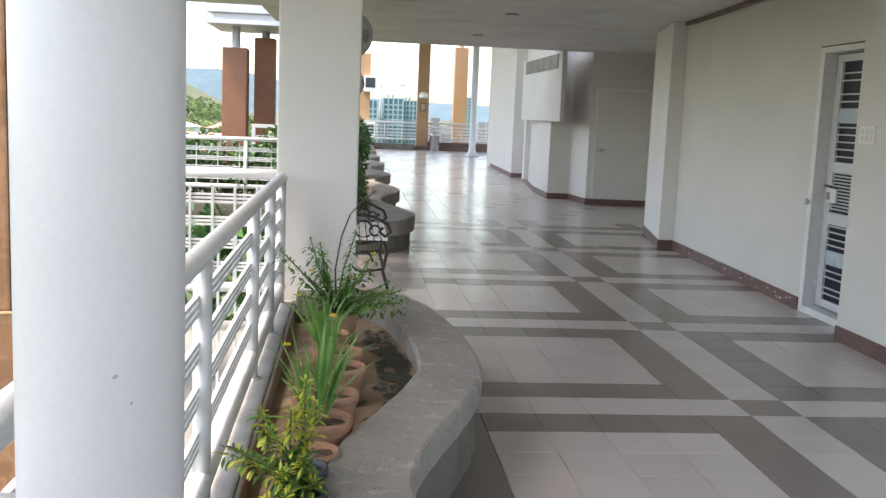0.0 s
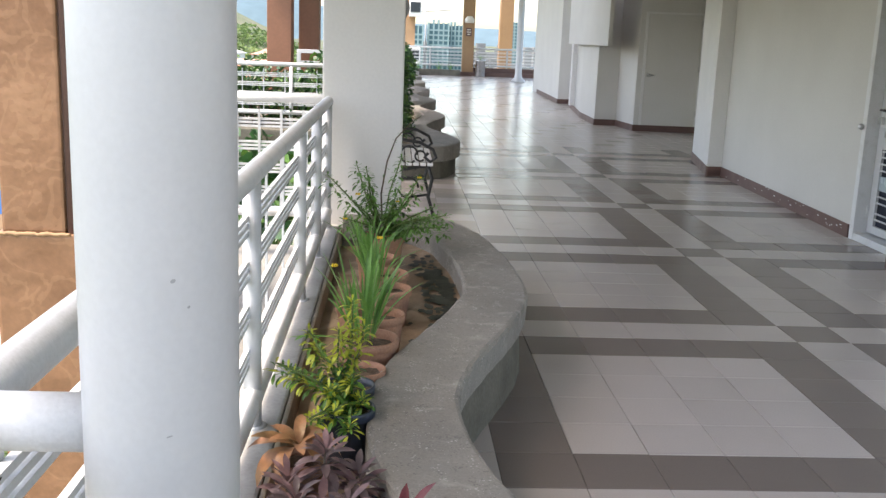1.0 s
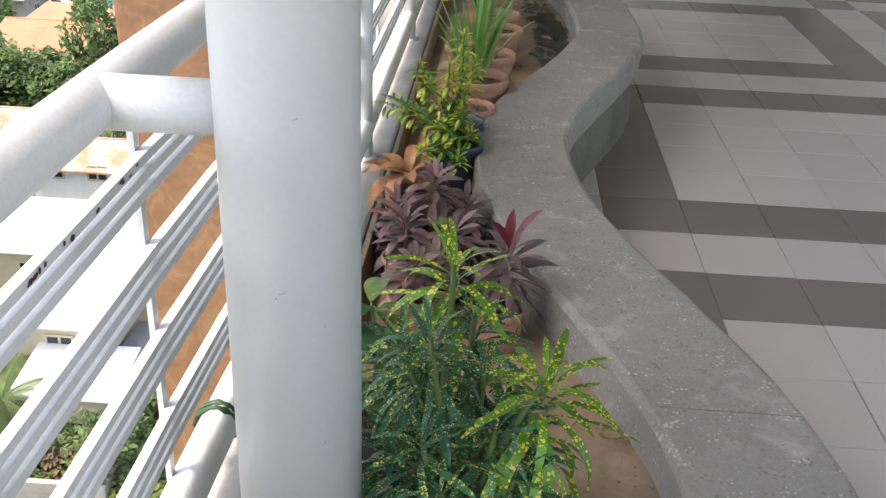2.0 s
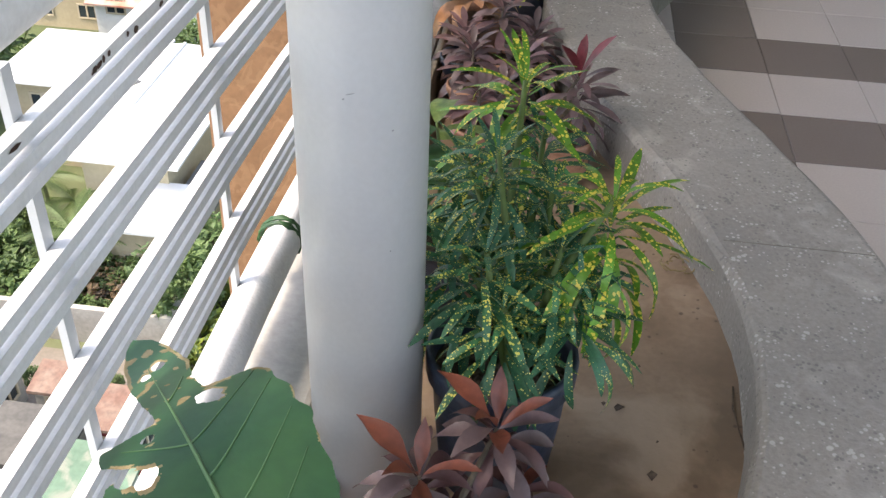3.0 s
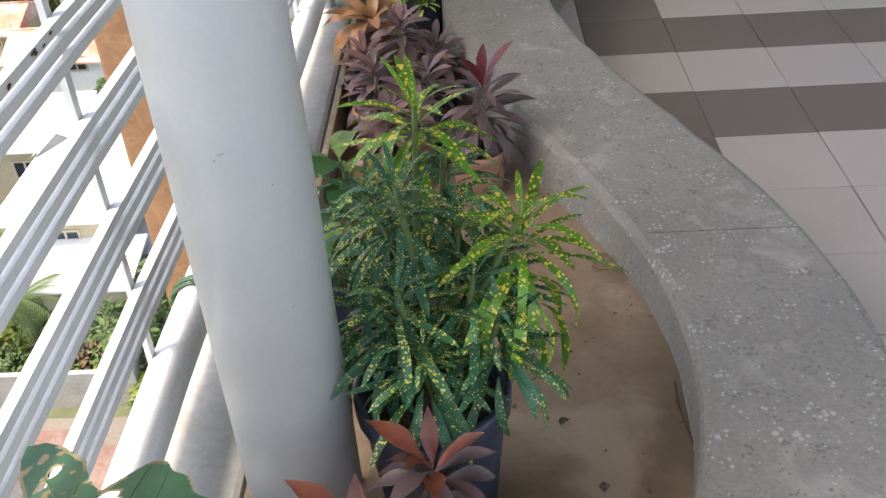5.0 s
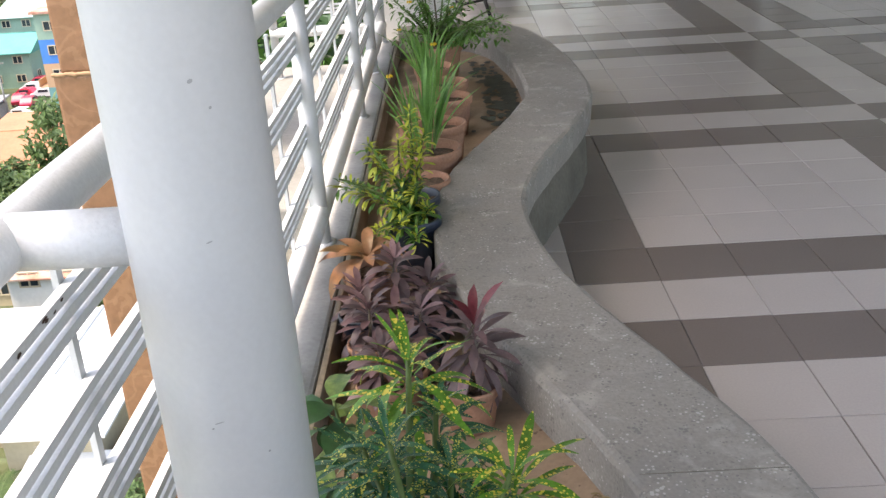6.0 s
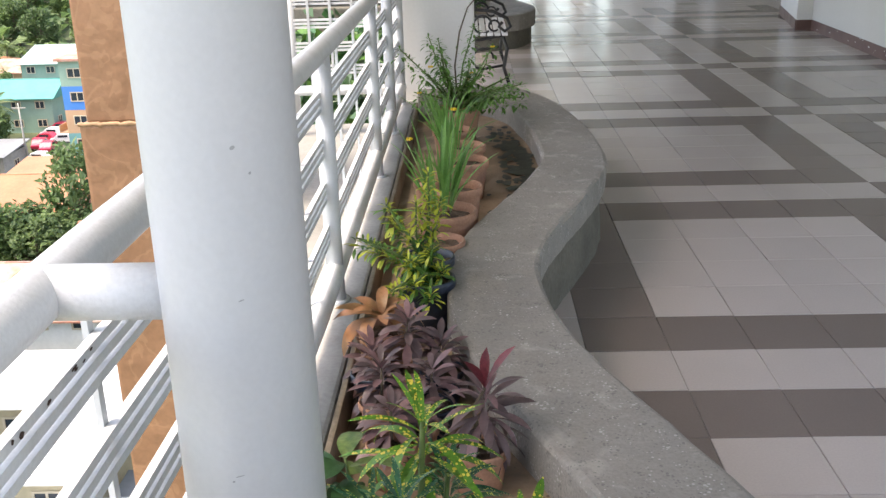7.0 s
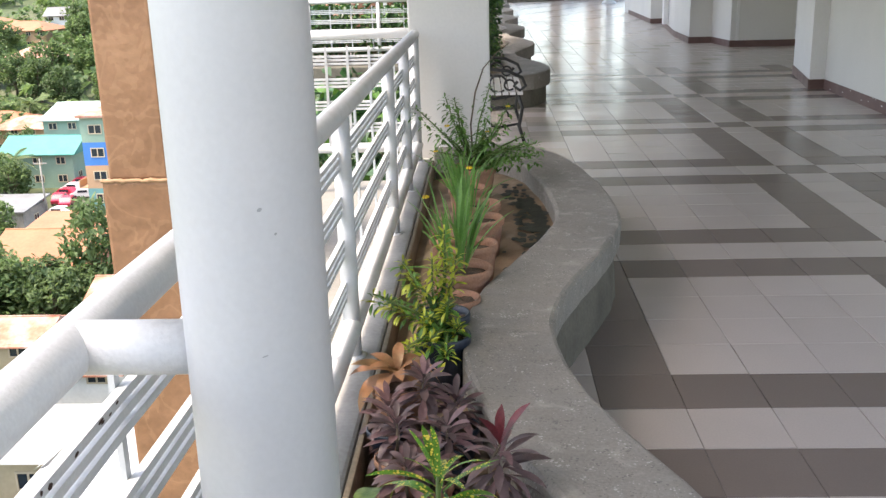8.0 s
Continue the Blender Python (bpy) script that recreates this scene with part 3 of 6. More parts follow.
# round pipe column and its stay to the rail
CX, CY, CR = -0.9635, -2.45, 0.083
col = thing("pipe_column", "white painted round steel column standing in the planter", "column", pose(CX, CY, 0.24))
bm = BM()
lathe(bm, [(CR, -0.1), (CR, 2.536)], 64)
part("shaft", bm, WHITE, col)
bm = BM()
tube(bm, [(RX - CX, 0.012, RZ - 0.241), (-CR * 0.9, 0.012, RZ - 0.241)], 0.033, 20)
part("stay", bm, WHITE_OLD, col, "chipped white stay pipe tying rail to column")
bm = BM()
lathe(bm, [(CR + 0.05, 2.52), (CR + 0.05, 2.536), (CR + 0.002, 2.537)], 32)
part("head_plate", bm, WHITE, col)
# small scars in the paint
for a, z, w, h in ((-67.5, 1.063, 0.0028, 0.0022), (-57, 1.035, 0.0016, 0.0016), (-72, 0.90, 0.0034, 0.0009), (-86.6, 0.69, 0.0055, 0.0007), (-92, 0.683, 0.0016, 0.0012), (-53, 0.64, 0.0013, 0.0013), (-55, 0.47, 0.001, 0.0015)):
    bm = BM()
    m = Matrix.Rotation(radians(a), 4, "Z") @ Matrix.Translation((CR, 0, z))
    bm.faces.new([bm.verts.new(m @ Vector((0.0006, w * math.cos(k), h * math.sin(k) + 0.25 * w * math.cos(k)))) for k in (j * math.pi / 4 for j in range(8))])
    part("paint_scar", bm, GREY_METAL, col)
# rag tied round the lower rail
cord_tie = thing("tied_cord", "dark green cord knotted round the lower rail", "cord")
for k in range(9):
    bm = BM()
    y = -2.09 + rng.uniform(-0.012, 0.012)
    tube(bm, [(RX + (0.0358 + rng.uniform(0, 0.005)) * math.cos(a), y + rng.uniform(-0.009, 0.009), LOWZ + 0.0375 * math.sin(a)) for a in (j * math.pi / 6 for j in range(13))], 0.0026, 5)
    part("turn", bm, DEEP_LEAF, cord_tie)

# ---- brown building column beyond the railing ----
bm = BM()
box(bm, -2.697, -2.0, 1.36, 1.95, -32, 0.515, bevel=0.02)
box(bm, -2.66, -2.348, 1.38, 1.95, 0.516, 5.0, bevel=0.015)
bro = struct("column_brown", bm, BROWN, "brown trowelled column with a stepped joint", "column")
bm = BM()
tube(bm, [(-2.322, 1.40, 0.516), (-2.322, 1.40, 5.0)], 0.02, 10)
tagged(part("drain_pipe", bm, MAROON), "dark maroon drain pipe beside the brown column", "pipe")

bm = BM()
box(bm, -2.298, -2.03, 1.385, 1.43, 0.516, 1.225, bevel=0.006)
tagged(part("board", bm, WHITE_OLD), "chipped white board standing on the brown column's shoulder", "board")
# ragged mortar lip along the column's shoulder
bm = BM()
lip = [(-2.70 + 0.38 * k / 26, 1.366 + 0.004 * noise.noise((k * 0.9, 0, 4)), 0.513 + 0.012 * noise.noise((k * 0.7, 3, 0))) for k in range(27)]
tube(bm, lip, [0.010 + 0.007 * abs(noise.noise((k * 0.8, 7, 1))) for k in range(27)], 6)
tagged(part("mortar_lip", bm, TAN_COL), "rough pale mortar lip on the brown column", "column", kind="structure")

# ---- pots and plants in the planter ----
def pot(x, y, r, h, material, label, category="pot", name="flower_pot", z=0.197, flare=0.75, group="potted plants"):
    h += 0.03
    p = thing(name, label, category, pose(x, y, z, 0, 0, rng.uniform(0, 360)), group)
    bm = BM()
    t = 0.008
    lathe(bm, [(r * flare, 0.0), (r * (flare + (1 - flare) * 0.6), h * 0.55), (r * 0.96, h * 0.84), (r * 0.97, h * 0.85), (r * 1.05, h * 0.855), (r * 1.06, h * 0.97), (r * 1.04, h),
               (r * 0.96, h), (r * 0.94, h * 0.86), (r * 0.93, h * 0.8)], 28)
    part("body", bm, material, p)
    bm = BM()
    rings = [[bm.verts.new((r * 0.945 * k / 4 * math.cos(a), r * 0.945 * k / 4 * math.sin(a), h * 0.84 + 0.012 * noise.noise((x * 9 + k, a * 2, y)))) for a in (2 * math.pi * j / 16 for j in range(16))] for k in range(1, 5)]
    c = bm.verts.new((0, 0, h * 0.86))
    for j in range(16):
        bm.faces.new((c, rings[0][j], rings[0][(j + 1) % 16]))
        for a, b in zip(rings, rings[1:]):
            bm.faces.new((a[j], b[j], b[(j + 1) % 16], a[(j + 1) % 16])).smooth = True
    part("soil", bm, POTSOIL, p)
    return p


def stems(parent, tips, base, r=0.006, mat_=STEM):
    for tip in tips:
        bm = BM()
        b, t = Vector(base), Vector(tip)
        mid = (b + t) / 2 + Vector((rng.uniform(-0.02, 0.02), rng.uniform(-0.02, 0.02), 0.02))
        tube(bm, [b, mid, t], [r, r * 0.8, r * 0.5], 6)
        part("stem", bm, mat_, parent)


def rosette(parent, meshes, centre, n, pitch0, pitch1, s0, s1, spread=0.0, rise=0.0, lean=0.0, lean_to=0.0):
    """n leaves spiralling from the upright heart to the drooping skirt."""
    for k in range(n):
        f = k / max(1, n - 1)
        yaw = k * 2.39996 + rng.uniform(-0.25, 0.25)
        pitch = pitch0 + (pitch1 - pitch0) * f + rng.uniform(-0.15, 0.15) + lean * math.cos(yaw - lean_to)
        p = Vector(centre) + Vector((-math.sin(yaw) * spread * f, math.cos(yaw) * spread * f, -rise * f))
        put_leaf(rng.choice(meshes), parent, aim(p, yaw, pitch, rng.uniform(-0.3, 0.3), (s0 + (s1 - s0) * f) * rng.uniform(0.85, 1.12)))


CRO = [leaf_mesh("croton_leaf", 0.125, 0.0165, d, m, 0.3, 7, 0.35, 0.5) for d, m in ((0.5, CROTON), (1.0, CROTON), (1.5, CROTON), (0.9, CROTON_DEEP), (1.6, CROTON_DEEP), (0.4, CROTON_DEEP))]
CRY = [leaf_mesh("bright_croton_leaf", 0.14, 0.0165, d, CROTON_Y, 0.35, 8, 0.35, 0.5) for d in (0.4, 0.9, 1.5, 2.0)]

# big spotted croton in the navy pail
pot(-0.768, -2.40, 0.108, 0.24, NAVY, "scuffed navy plastic pail beside the round column", "pail", "pail", flare=0.78)
plant = thing("croton", "bushy croton with long green yellow-spotted leaves", "plant", pose(0, 0, 0), "potted plants")
heads = [(-0.80, -2.33, 0.76), (-0.74, -2.20, 0.72), (-0.85, -2.24, 0.69), (-0.70, -2.40, 0.66), (-0.80, -2.43, 0.66), (-0.72, -2.30, 0.69), (-0.85, -2.36, 0.62), (-0.67, -2.45, 0.62), (-0.77, -2.47, 0.60), (-0.82, -2.18, 0.60), (-0.68, -2.27, 0.60)]
stems(plant, heads, (-0.755, -2.44, 0.45), 0.008)
for i, h in enumerate(heads):
    rosette(plant, CRO, h, 46, 1.1, -0.6, 0.5, 0.95, 0.03, 0.09)
top_heads = [(-0.775, -2.19, 0.80), (-0.637, -2.355, 0.715)]
stems(plant, top_heads, (-0.755, -2.44, 0.45), 0.008)
for h in top_heads:
    rosette(plant, CRY, h, 28, 1.15, -0.35, 0.65, 1.1, 0.02, 0.07)
rosette(plant, [CRY[2], CRY[3]], (-0.64, -2.40, 0.66), 14, 0.2, -1.0, 0.9, 1.1, 0.03, 0.08)

# rust-red cordyline in front of it
pot(-0.814, -2.706, 0.075, 0.12, NAVY, "small dark pot holding a rust-red cordyline")
cord = thing("cordyline", "rust-red and plum broad-leaved cordyline", "plant", None, "potted plants")
COR = [leaf_mesh("cordyline_leaf", 0.112, 0.032, d, m, 0.5, 8, 0.38, 1.15, 0.08) for d, m in ((0.3, RUST_LEAF), (0.7, RUST_LEAF), (1.1, PLUM_DARK), (0.9, PURPLE_LEAF), (1.4, PLUM_DARK))]
stems(cord, [(-0.852, -2.666, 0.47), (-0.761, -2.585, 0.49), (-0.794, -2.726, 0.41)], (-0.814, -2.706, 0.35), 0.006, BARK)
for c in ((-0.852, -2.666, 0.475), (-0.761, -2.585, 0.495)):
    rosette(cord, COR[:2], c, 5, 1.25, 0.55, 0.75, 0.95, 0.008)
    rosette(cord, COR[2:], c, 24, 0.55, -0.6, 0.75, 0.95, 0.015, 0.07)
rosette(cord, COR[2:], (-0.794, -2.726, 0.42), 18, 0.7, -0.4, 0.7, 0.9, 0.015, 0.05)
rosette(cord, COR[1:], (-0.729, -2.626, 0.42), 18, 0.6, -0.4, 0.7, 0.95, 0.015, 0.05)

# variegated broad plant behind the column
pot(-0.93, -1.95, 0.08, 0.13, NAVY, "dark plastic pot against the ledge lining")
vp = thing("variegated_plant", "broad pale-veined green foliage plant", "plant", None, "potted plants")
VAR = [leaf_mesh("broad_leaf", 0.14, 0.075, d, m, 0.2, 6, 0.35, 0.7, 0.05) for d, m in ((0.8, PALE_VEIN), (1.2, DEEP_LEAF), (0.6, DEEP_LEAF), (1.3, PALE_VEIN))]
stems(vp, [(-0.94, -1.90, 0.56), (-0.90, -1.98, 0.5)], (-0.93, -1.95, 0.36))
rosette(vp, VAR, (-0.94, -1.90, 0.56), 10, 0.7, -0.6, 0.7, 1.05, 0.03, 0.08)
rosette(vp, VAR, (-0.90, -2.0, 0.50), 9, 0.7, -0.6, 0.7, 1.0, 0.03, 0.08)

# maroon cordyline with a crimson heart
pot(-0.69, -1.49, 0.065, 0.11, TERRA, "small terracotta pot by the curb")
ck = thing("cordyline", "dark plum cordyline with a crimson heart", "plant", None, "potted plants")
CK = [leaf_mesh("plum_leaf", 0.14, 0.028, d, m, 0.3, 7, 0.45, 0.8) for d, m in ((0.5, PURPLE_LEAF), (0.9, PURPLE_LEAF), (1.2, MAUVE_LEAF))]
CKH = [leaf_mesh("heart_leaf", 0.13, 0.034, 0.25, CRIMSON_LEAF, 0.45, 6, 0.45, 0.8)]
stems(ck, [(-0.675, -1.46, 0.47)], (-0.69, -1.49, 0.34), 0.007, BARK)
rosette(ck, CKH, (-0.675, -1.46, 0.47), 3, 1.35, 1.0, 0.85, 0.95)
rosette(ck, CK, (-0.675, -1.46, 0.46), 46, 0.95, -0.65, 0.7, 0.95, 0.012, 0.10)

# row of dwarf purple cordylines
DW = [leaf_mesh("dwarf_leaf", 0.098, 0.026, d, m, 0.3, 6, 0.45, 0.8) for d, m in ((0.4, MAUVE_LEAF), (0.8, PURPLE_LEAF), (1.2, PURPLE_LEAF), (0.7, MAUVE_LEAF))]
for x, y, z in ((-0.90, -1.43, 0.39), (-0.81, -1.24, 0.40), (-0.94, -1.22, 0.40), (-0.79, -1.04, 0.38), (-0.88, -1.04, 0.45), (-0.98, -1.05, 0.37), (-0.85, -1.35, 0.36)):
    pot(x, y, 0.06, 0.085, NAVY if rng.random() < 0.6 else TERRA, "small pot crowded among purple plants")
    d = thing("dwarf_cordyline", "dwarf purple-bronze cordyline in a crowded row", "plant", None, "potted plants")
    stems(d, [(x, y + 0.02, z)], (x, y, 0.32), 0.005, BARK)
    rosette(d, DW, (x, y + 0.02, z), 38, 1.1, -0.45, 0.75, 1.05, 0.012, 0.07)

# orange bromeliad
pot(-0.965, -0.88, 0.075, 0.14, TERRA, "terracotta pot beside the ledge")
br = thing("bromeliad", "rusty orange bromeliad rosette with broad leaves", "plant", None, "potted plants")
BRL = [leaf_mesh("bromeliad_leaf", 0.16, 0.048, d, ORANGE_LEAF, 0.4, 7, 0.4, 0.6, 0.06) for d in (0.6, 1.2, 1.8)]
rosette(br, BRL, (-0.965, -0.88, 0.40), 15, 1.2, 0.2, 0.75, 1.05, 0.012)

# small-leaved yellow croton in navy pots
for x, y in ((-0.85, -0.36), (-0.845, -0.56)):
    pot(x, y, 0.085, 0.17, NAVY, "navy plastic pot with a rolled rim")
yc = thing("croton", "lime and green small-leaved croton bush", "plant", None, "potted plants")
YL = [leaf_mesh("small_leaf", 0.038, 0.0105, d, m, 0.3, 5, 0.4, 0.7) for d, m in ((0.4, LIME_LEAF), (0.9, LIME_LEAF), (0.6, GREEN_LEAF), (1.0, GREEN_LEAF), (0.6, DEEP_LEAF))]
tips = [(-0.84, -0.40, 0.70), (-0.80, -0.42, 0.62), (-0.88, -0.46, 0.62), (-0.95, -0.50, 0.58), (-1.03, -0.56, 0.52), (-0.98, -0.42, 0.60), (-0.83, -0.55, 0.50), (-0.90, -0.62, 0.48), (-0.79, -0.60, 0.44), (-1.08, -0.46, 0.50), (-0.88, -0.69, 0.43), (-0.95, -0.70, 0.41), (-0.83, -0.70, 0.39)]
stems(yc, tips, (-0.85, -0.48, 0.38), 0.006)
for i, tip in enumerate(tips):
    b = Vector((-0.85, -0.48, 0.40))
    for k in range(8):
        f = 0.3 + 0.7 * k / 7
        rosette(yc, YL[:2] if i < 3 and k > 2 else YL[1:] if k < 4 else YL[:4], b.lerp(Vector(tip), f), 10, 1.0, -0.2, 0.8, 1.15, 0.012, 0.03)

# terracotta bowls and iris-like blades
for x, y, r, h in ((-0.80, 0.10, 0.115, 0.19), (-0.815, -0.17, 0.085, 0.16), (-0.76, 0.40, 0.10, 0.20), (-0.73, 0.90, 0.105, 0.18), (-0.735, 1.15, 0.10, 0.19), (-0.80, 1.55, 0.10, 0.18), (-0.86, 0.62, 0.09, 0.17)):
    pot(x, y, r, h, TERRA, "weathered terracotta pot standing on the wet bed")
IR = [leaf_mesh("iris_blade", 0.37, 0.0175, d, IRIS_LEAF, 0.5, 8, 0.3, 0.5) for d in (0.15, 0.35, 0.7, 1.1)]
for x, y, n, s in ((-0.82, 0.10, 34, 0.92), (-0.81, 0.45, 10, 0.7), (-0.79, 0.95, 26, 0.82), (-0.83, 1.3, 24, 0.88)):
    ir = thing("iris", "clump of tall sword-shaped green blades", "plant", None, "potted plants")
    for k in range(n):
        yaw = rng.uniform(0, 6.28)
        p = Vector((x + 0.04 * math.cos(yaw + 1.57), y + 0.04 * math.sin(yaw + 1.57), 0.41))
        put_leaf(rng.choice(IR), ir, aim(p, yaw, rng.uniform(1.15, 1.53), rng.uniform(-0.8, 0.8), s * rng.uniform(0.55, 1.1)))
    for k in range(1 if x < -0.805 else 0):
        q = Vector((x + rng.uniform(-0.12, 0.05), y + rng.uniform(-0.1, 0.1), 0.41 + rng.uniform(0.2, 0.36)))
        bm = BM()
        for j in range(5):
            a = j * 1.2566
            bmesh.ops.create_icosphere(bm, subdivisions=1, radius=0.0055, matrix=Matrix.Translation((q.x + 0.009 * math.cos(a), q.y + 0.012 * math.sin(a), q.z)))
        part("flower", bm, YELLOW_PETAL, ir)
# one long fallen blade over the ledge lining
low = thing("iris", "low iris shoot leaning toward the ledge", "plant", None, "potted plants")
put_leaf(IR[1], low, aim((-0.84, 0.06, 0.41), radians(115), 0.35, 0, 0.75))

# shrub with arching stems at the planter's end
pot(-0.78, 2.0, 0.13, 0.2, TERRA, "wide terracotta pot at the planter's end")
sh = thing("shrub", "airy flowering shrub with small leaves and arching stems", "plant", None, "potted plants")
SL = [leaf_mesh("shrub_leaf", 0.045, 0.014, d, m, 0.3, 5, 0.4, 0.7) for d, m in ((0.4, GREEN_LEAF), (0.9, GREEN_LEAF), (0.7, IRIS_LEAF))]
tips = []
for k in range(16):
    a, r = rng.uniform(0, 6.28), rng.uniform(0.1, 0.38)
    tips.append((-0.72 + r * math.cos(a), 1.95 + 0.9 * r * math.sin(a), rng.uniform(0.55, 0.86)))
tips += [(-0.42, 1.9, 0.5), (-0.45, 2.2, 0.52), (-0.5, 1.7, 0.6)]
stems(sh, tips, (-0.78, 2.0, 0.42), 0.006)
for tip in tips:
    b = Vector((-0.78, 2.0, 0.45))
    for k in range(5):
        rosette(sh, SL, b.lerp(Vector(tip), 0.35 + 0.65 * k / 4), 15, 0.9, -0.4, 0.7, 1.15, 0.02, 0.05)
for k in range(4):
    q = Vector(tips[3 * k + 1])
    bm = BM()
    for j in range(5):
        bmesh.ops.create_icosphere(bm, subdivisions=1, radius=0.0055, matrix=Matrix.Translation((q.x + 0.009 * math.cos(j * 1.26), q.y + 0.012 * math.sin(j * 1.26), q.z)))
    part("flower", bm, YELLOW_PETAL, sh)
# bare thorny cane against the column
cane = thing("cane", "bare arching thorny cane rising before the column", "plant")
bm = BM()
cp = [(-0.78, 2.2, 0.45), (-0.79, 2.3, 0.62), (-0.76, 2.4, 0.80), (-0.71, 2.5, 0.93), (-0.62, 2.6, 1.02), (-0.55, 2.7, 1.06)]
tube(bm, cp, [0.006, 0.005, 0.005, 0.004, 0.003, 0.002], 6)
part("shoot", bm, BARK, cane)
for k in range(26):
    f = rng.uniform(0.1, 4.9)
    p = Vector(cp[int(f)]).lerp(Vector(cp[int(f) + 1]), f % 1)
    put_leaf(SL[1], cane, aim(p, rng.uniform(0, 6.28), rng.uniform(-0.3, 0.8), 0, rng.uniform(0.35, 0.7)))

# litter on the bed: dry twig, leaf bits, wet algae patch
curl = thing("twig_curl", "small curl of dry twigs on the wet bed", "twig")
for k in range(9):
    bm = BM()
    a0 = rng.uniform(0, 6.28)
    rx_, ry_, ox_, oy_ = rng.uniform(0.012, 0.034), rng.uniform(0.010, 0.026), rng.uniform(-0.012, 0.012), rng.uniform(-0.012, 0.012)
    if k == 0:
        rx_, ry_ = 0.075, 0.06
    tube(bm, [(-0.45 + ox_ + rx_ * math.cos(a0 + j * 0.42), -1.86 + oy_ + ry_ * math.sin(a0 + j * 0.42), bed_z(-0.45) + 0.006 + 0.005 * abs(math.sin(a0 + j)) + 0.0015 * k) for j in range(3 + k % 6)], 0.0017, 5)
    part("strand", bm, DRY_EDGE, curl)
bm = BM()
for k in range(70):
    x, y = rng.uniform(-0.72, -0.5), rng.uniform(0.0, 0.45)
    if rng.random() < 0.3:
        x, y = rng.uniform(-0.75, -0.45), rng.uniform(-2.8, -2.1)
    r = rng.uniform(0.003, 0.011)
    bm.faces.new([bm.verts.new((x + r * math.cos(a) * rng.uniform(0.4, 1.2), y + r * math.sin(a), bed_z(x) + 0.0085 + rng.uniform(0, 0.003))) for a in (0.3, 1.7, 3.0, 4.4)])
ob = part("leaf_litter", bm, POTSOIL)
tagged(ob, "dark crumbs of soil and leaf litter", "litter", kind="stuff")
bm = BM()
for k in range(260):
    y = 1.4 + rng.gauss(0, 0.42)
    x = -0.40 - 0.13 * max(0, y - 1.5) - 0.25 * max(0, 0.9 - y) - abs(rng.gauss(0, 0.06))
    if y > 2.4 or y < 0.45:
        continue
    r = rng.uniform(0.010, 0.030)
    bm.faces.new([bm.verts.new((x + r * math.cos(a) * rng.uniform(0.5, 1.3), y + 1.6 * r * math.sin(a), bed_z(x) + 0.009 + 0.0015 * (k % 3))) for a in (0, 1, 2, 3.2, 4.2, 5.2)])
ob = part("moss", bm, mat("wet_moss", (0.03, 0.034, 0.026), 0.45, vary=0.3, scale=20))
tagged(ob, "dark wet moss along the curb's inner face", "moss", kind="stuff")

# elephant-ear leaf, ragged and holed, between column and railing
ear = thing("elephant_ear", "large elephant-ear plant leaf with chewed brown edges", "plant")
BASE, TIP = Vector((-0.952, -3.011, 0.775)), Vector((-1.168, -2.727, 0.715))
axis = (TIP - BASE)
L = axis.length
axis.normalize()
eye_side = Vector((0.16, -0.42, 0.89)).normalized()
across = axis.cross(eye_side).normalized()
nrm = across.cross(axis).normalized()


def ear_point(u, v, lift=0.0):
    sag = -0.10 * (v * v) * 1.2 + 0.02 * math.sin(u * 5)
    return BASE + axis * (L * u) + across * v + nrm * (sag + lift)


RIGHT = ((-0.30, 0.0), (-0.26, 0.045), (-0.15, 0.083), (0.05, 0.098), (0.23, 0.107), (0.42, 0.103), (0.52, 0.092), (0.545, 0.038), (0.66, 0.036), (0.80, 0.041), (0.92, 0.034), (1.0, 0.020), (1.04, 0.0))
LEFT = ((-0.30, 0.0), (-0.26, 0.045), (-0.15, 0.085), (0.0, 0.098), (0.20, 0.094), (0.295, 0.082), (0.31, 0.050), (0.33, 0.062), (0.37, 0.078), (0.44, 0.074), (0.465, 0.018), (0.62, 0.023), (0.78, 0.028), (0.92, 0.023), (1.0, 0.012), (1.04, 0.0))


def ear_half(u, right=True):
    """Half-width of the blade along its midrib: broad lobes, a bitten left side, a narrow torn tip."""
    T_ = RIGHT if right else LEFT
    for (u0, w0), (u1, w1) in zip(T_, T_[1:]):
        if u0 <= u <= u1:
            return w0 + (w1 - w0) * (u - u0) / (u1 - u0)
    return 0.0


BITES = ((0.47, 0.036, 0.013), (0.26, -0.046, 0.012), (0.29, -0.062, 0.009), (0.84, 0.010, 0.007), (0.80, -0.006, 0.005), (0.57, 0.100, 0.013), (0.42, 0.106, 0.006), (0.66, 0.040, 0.007), (0.12, -0.035, 0.004), (0.05, -0.03, 0.003), (0.18, -0.095, 0.010), (0.40, -0.03, 0.006))


def gone(u, v):
    if abs(v) > ear_half(u, v > 0) * (1 + 0.07 * noise.noise((u * 16, v * 30, 2)) - 0.03):
        return True
    return any(math.hypot((u - cu) * L, v - cv) < cr * (1 + 0.5 * noise.noise((u * 45, v * 90, 5))) for cu, cv, cr in BITES)


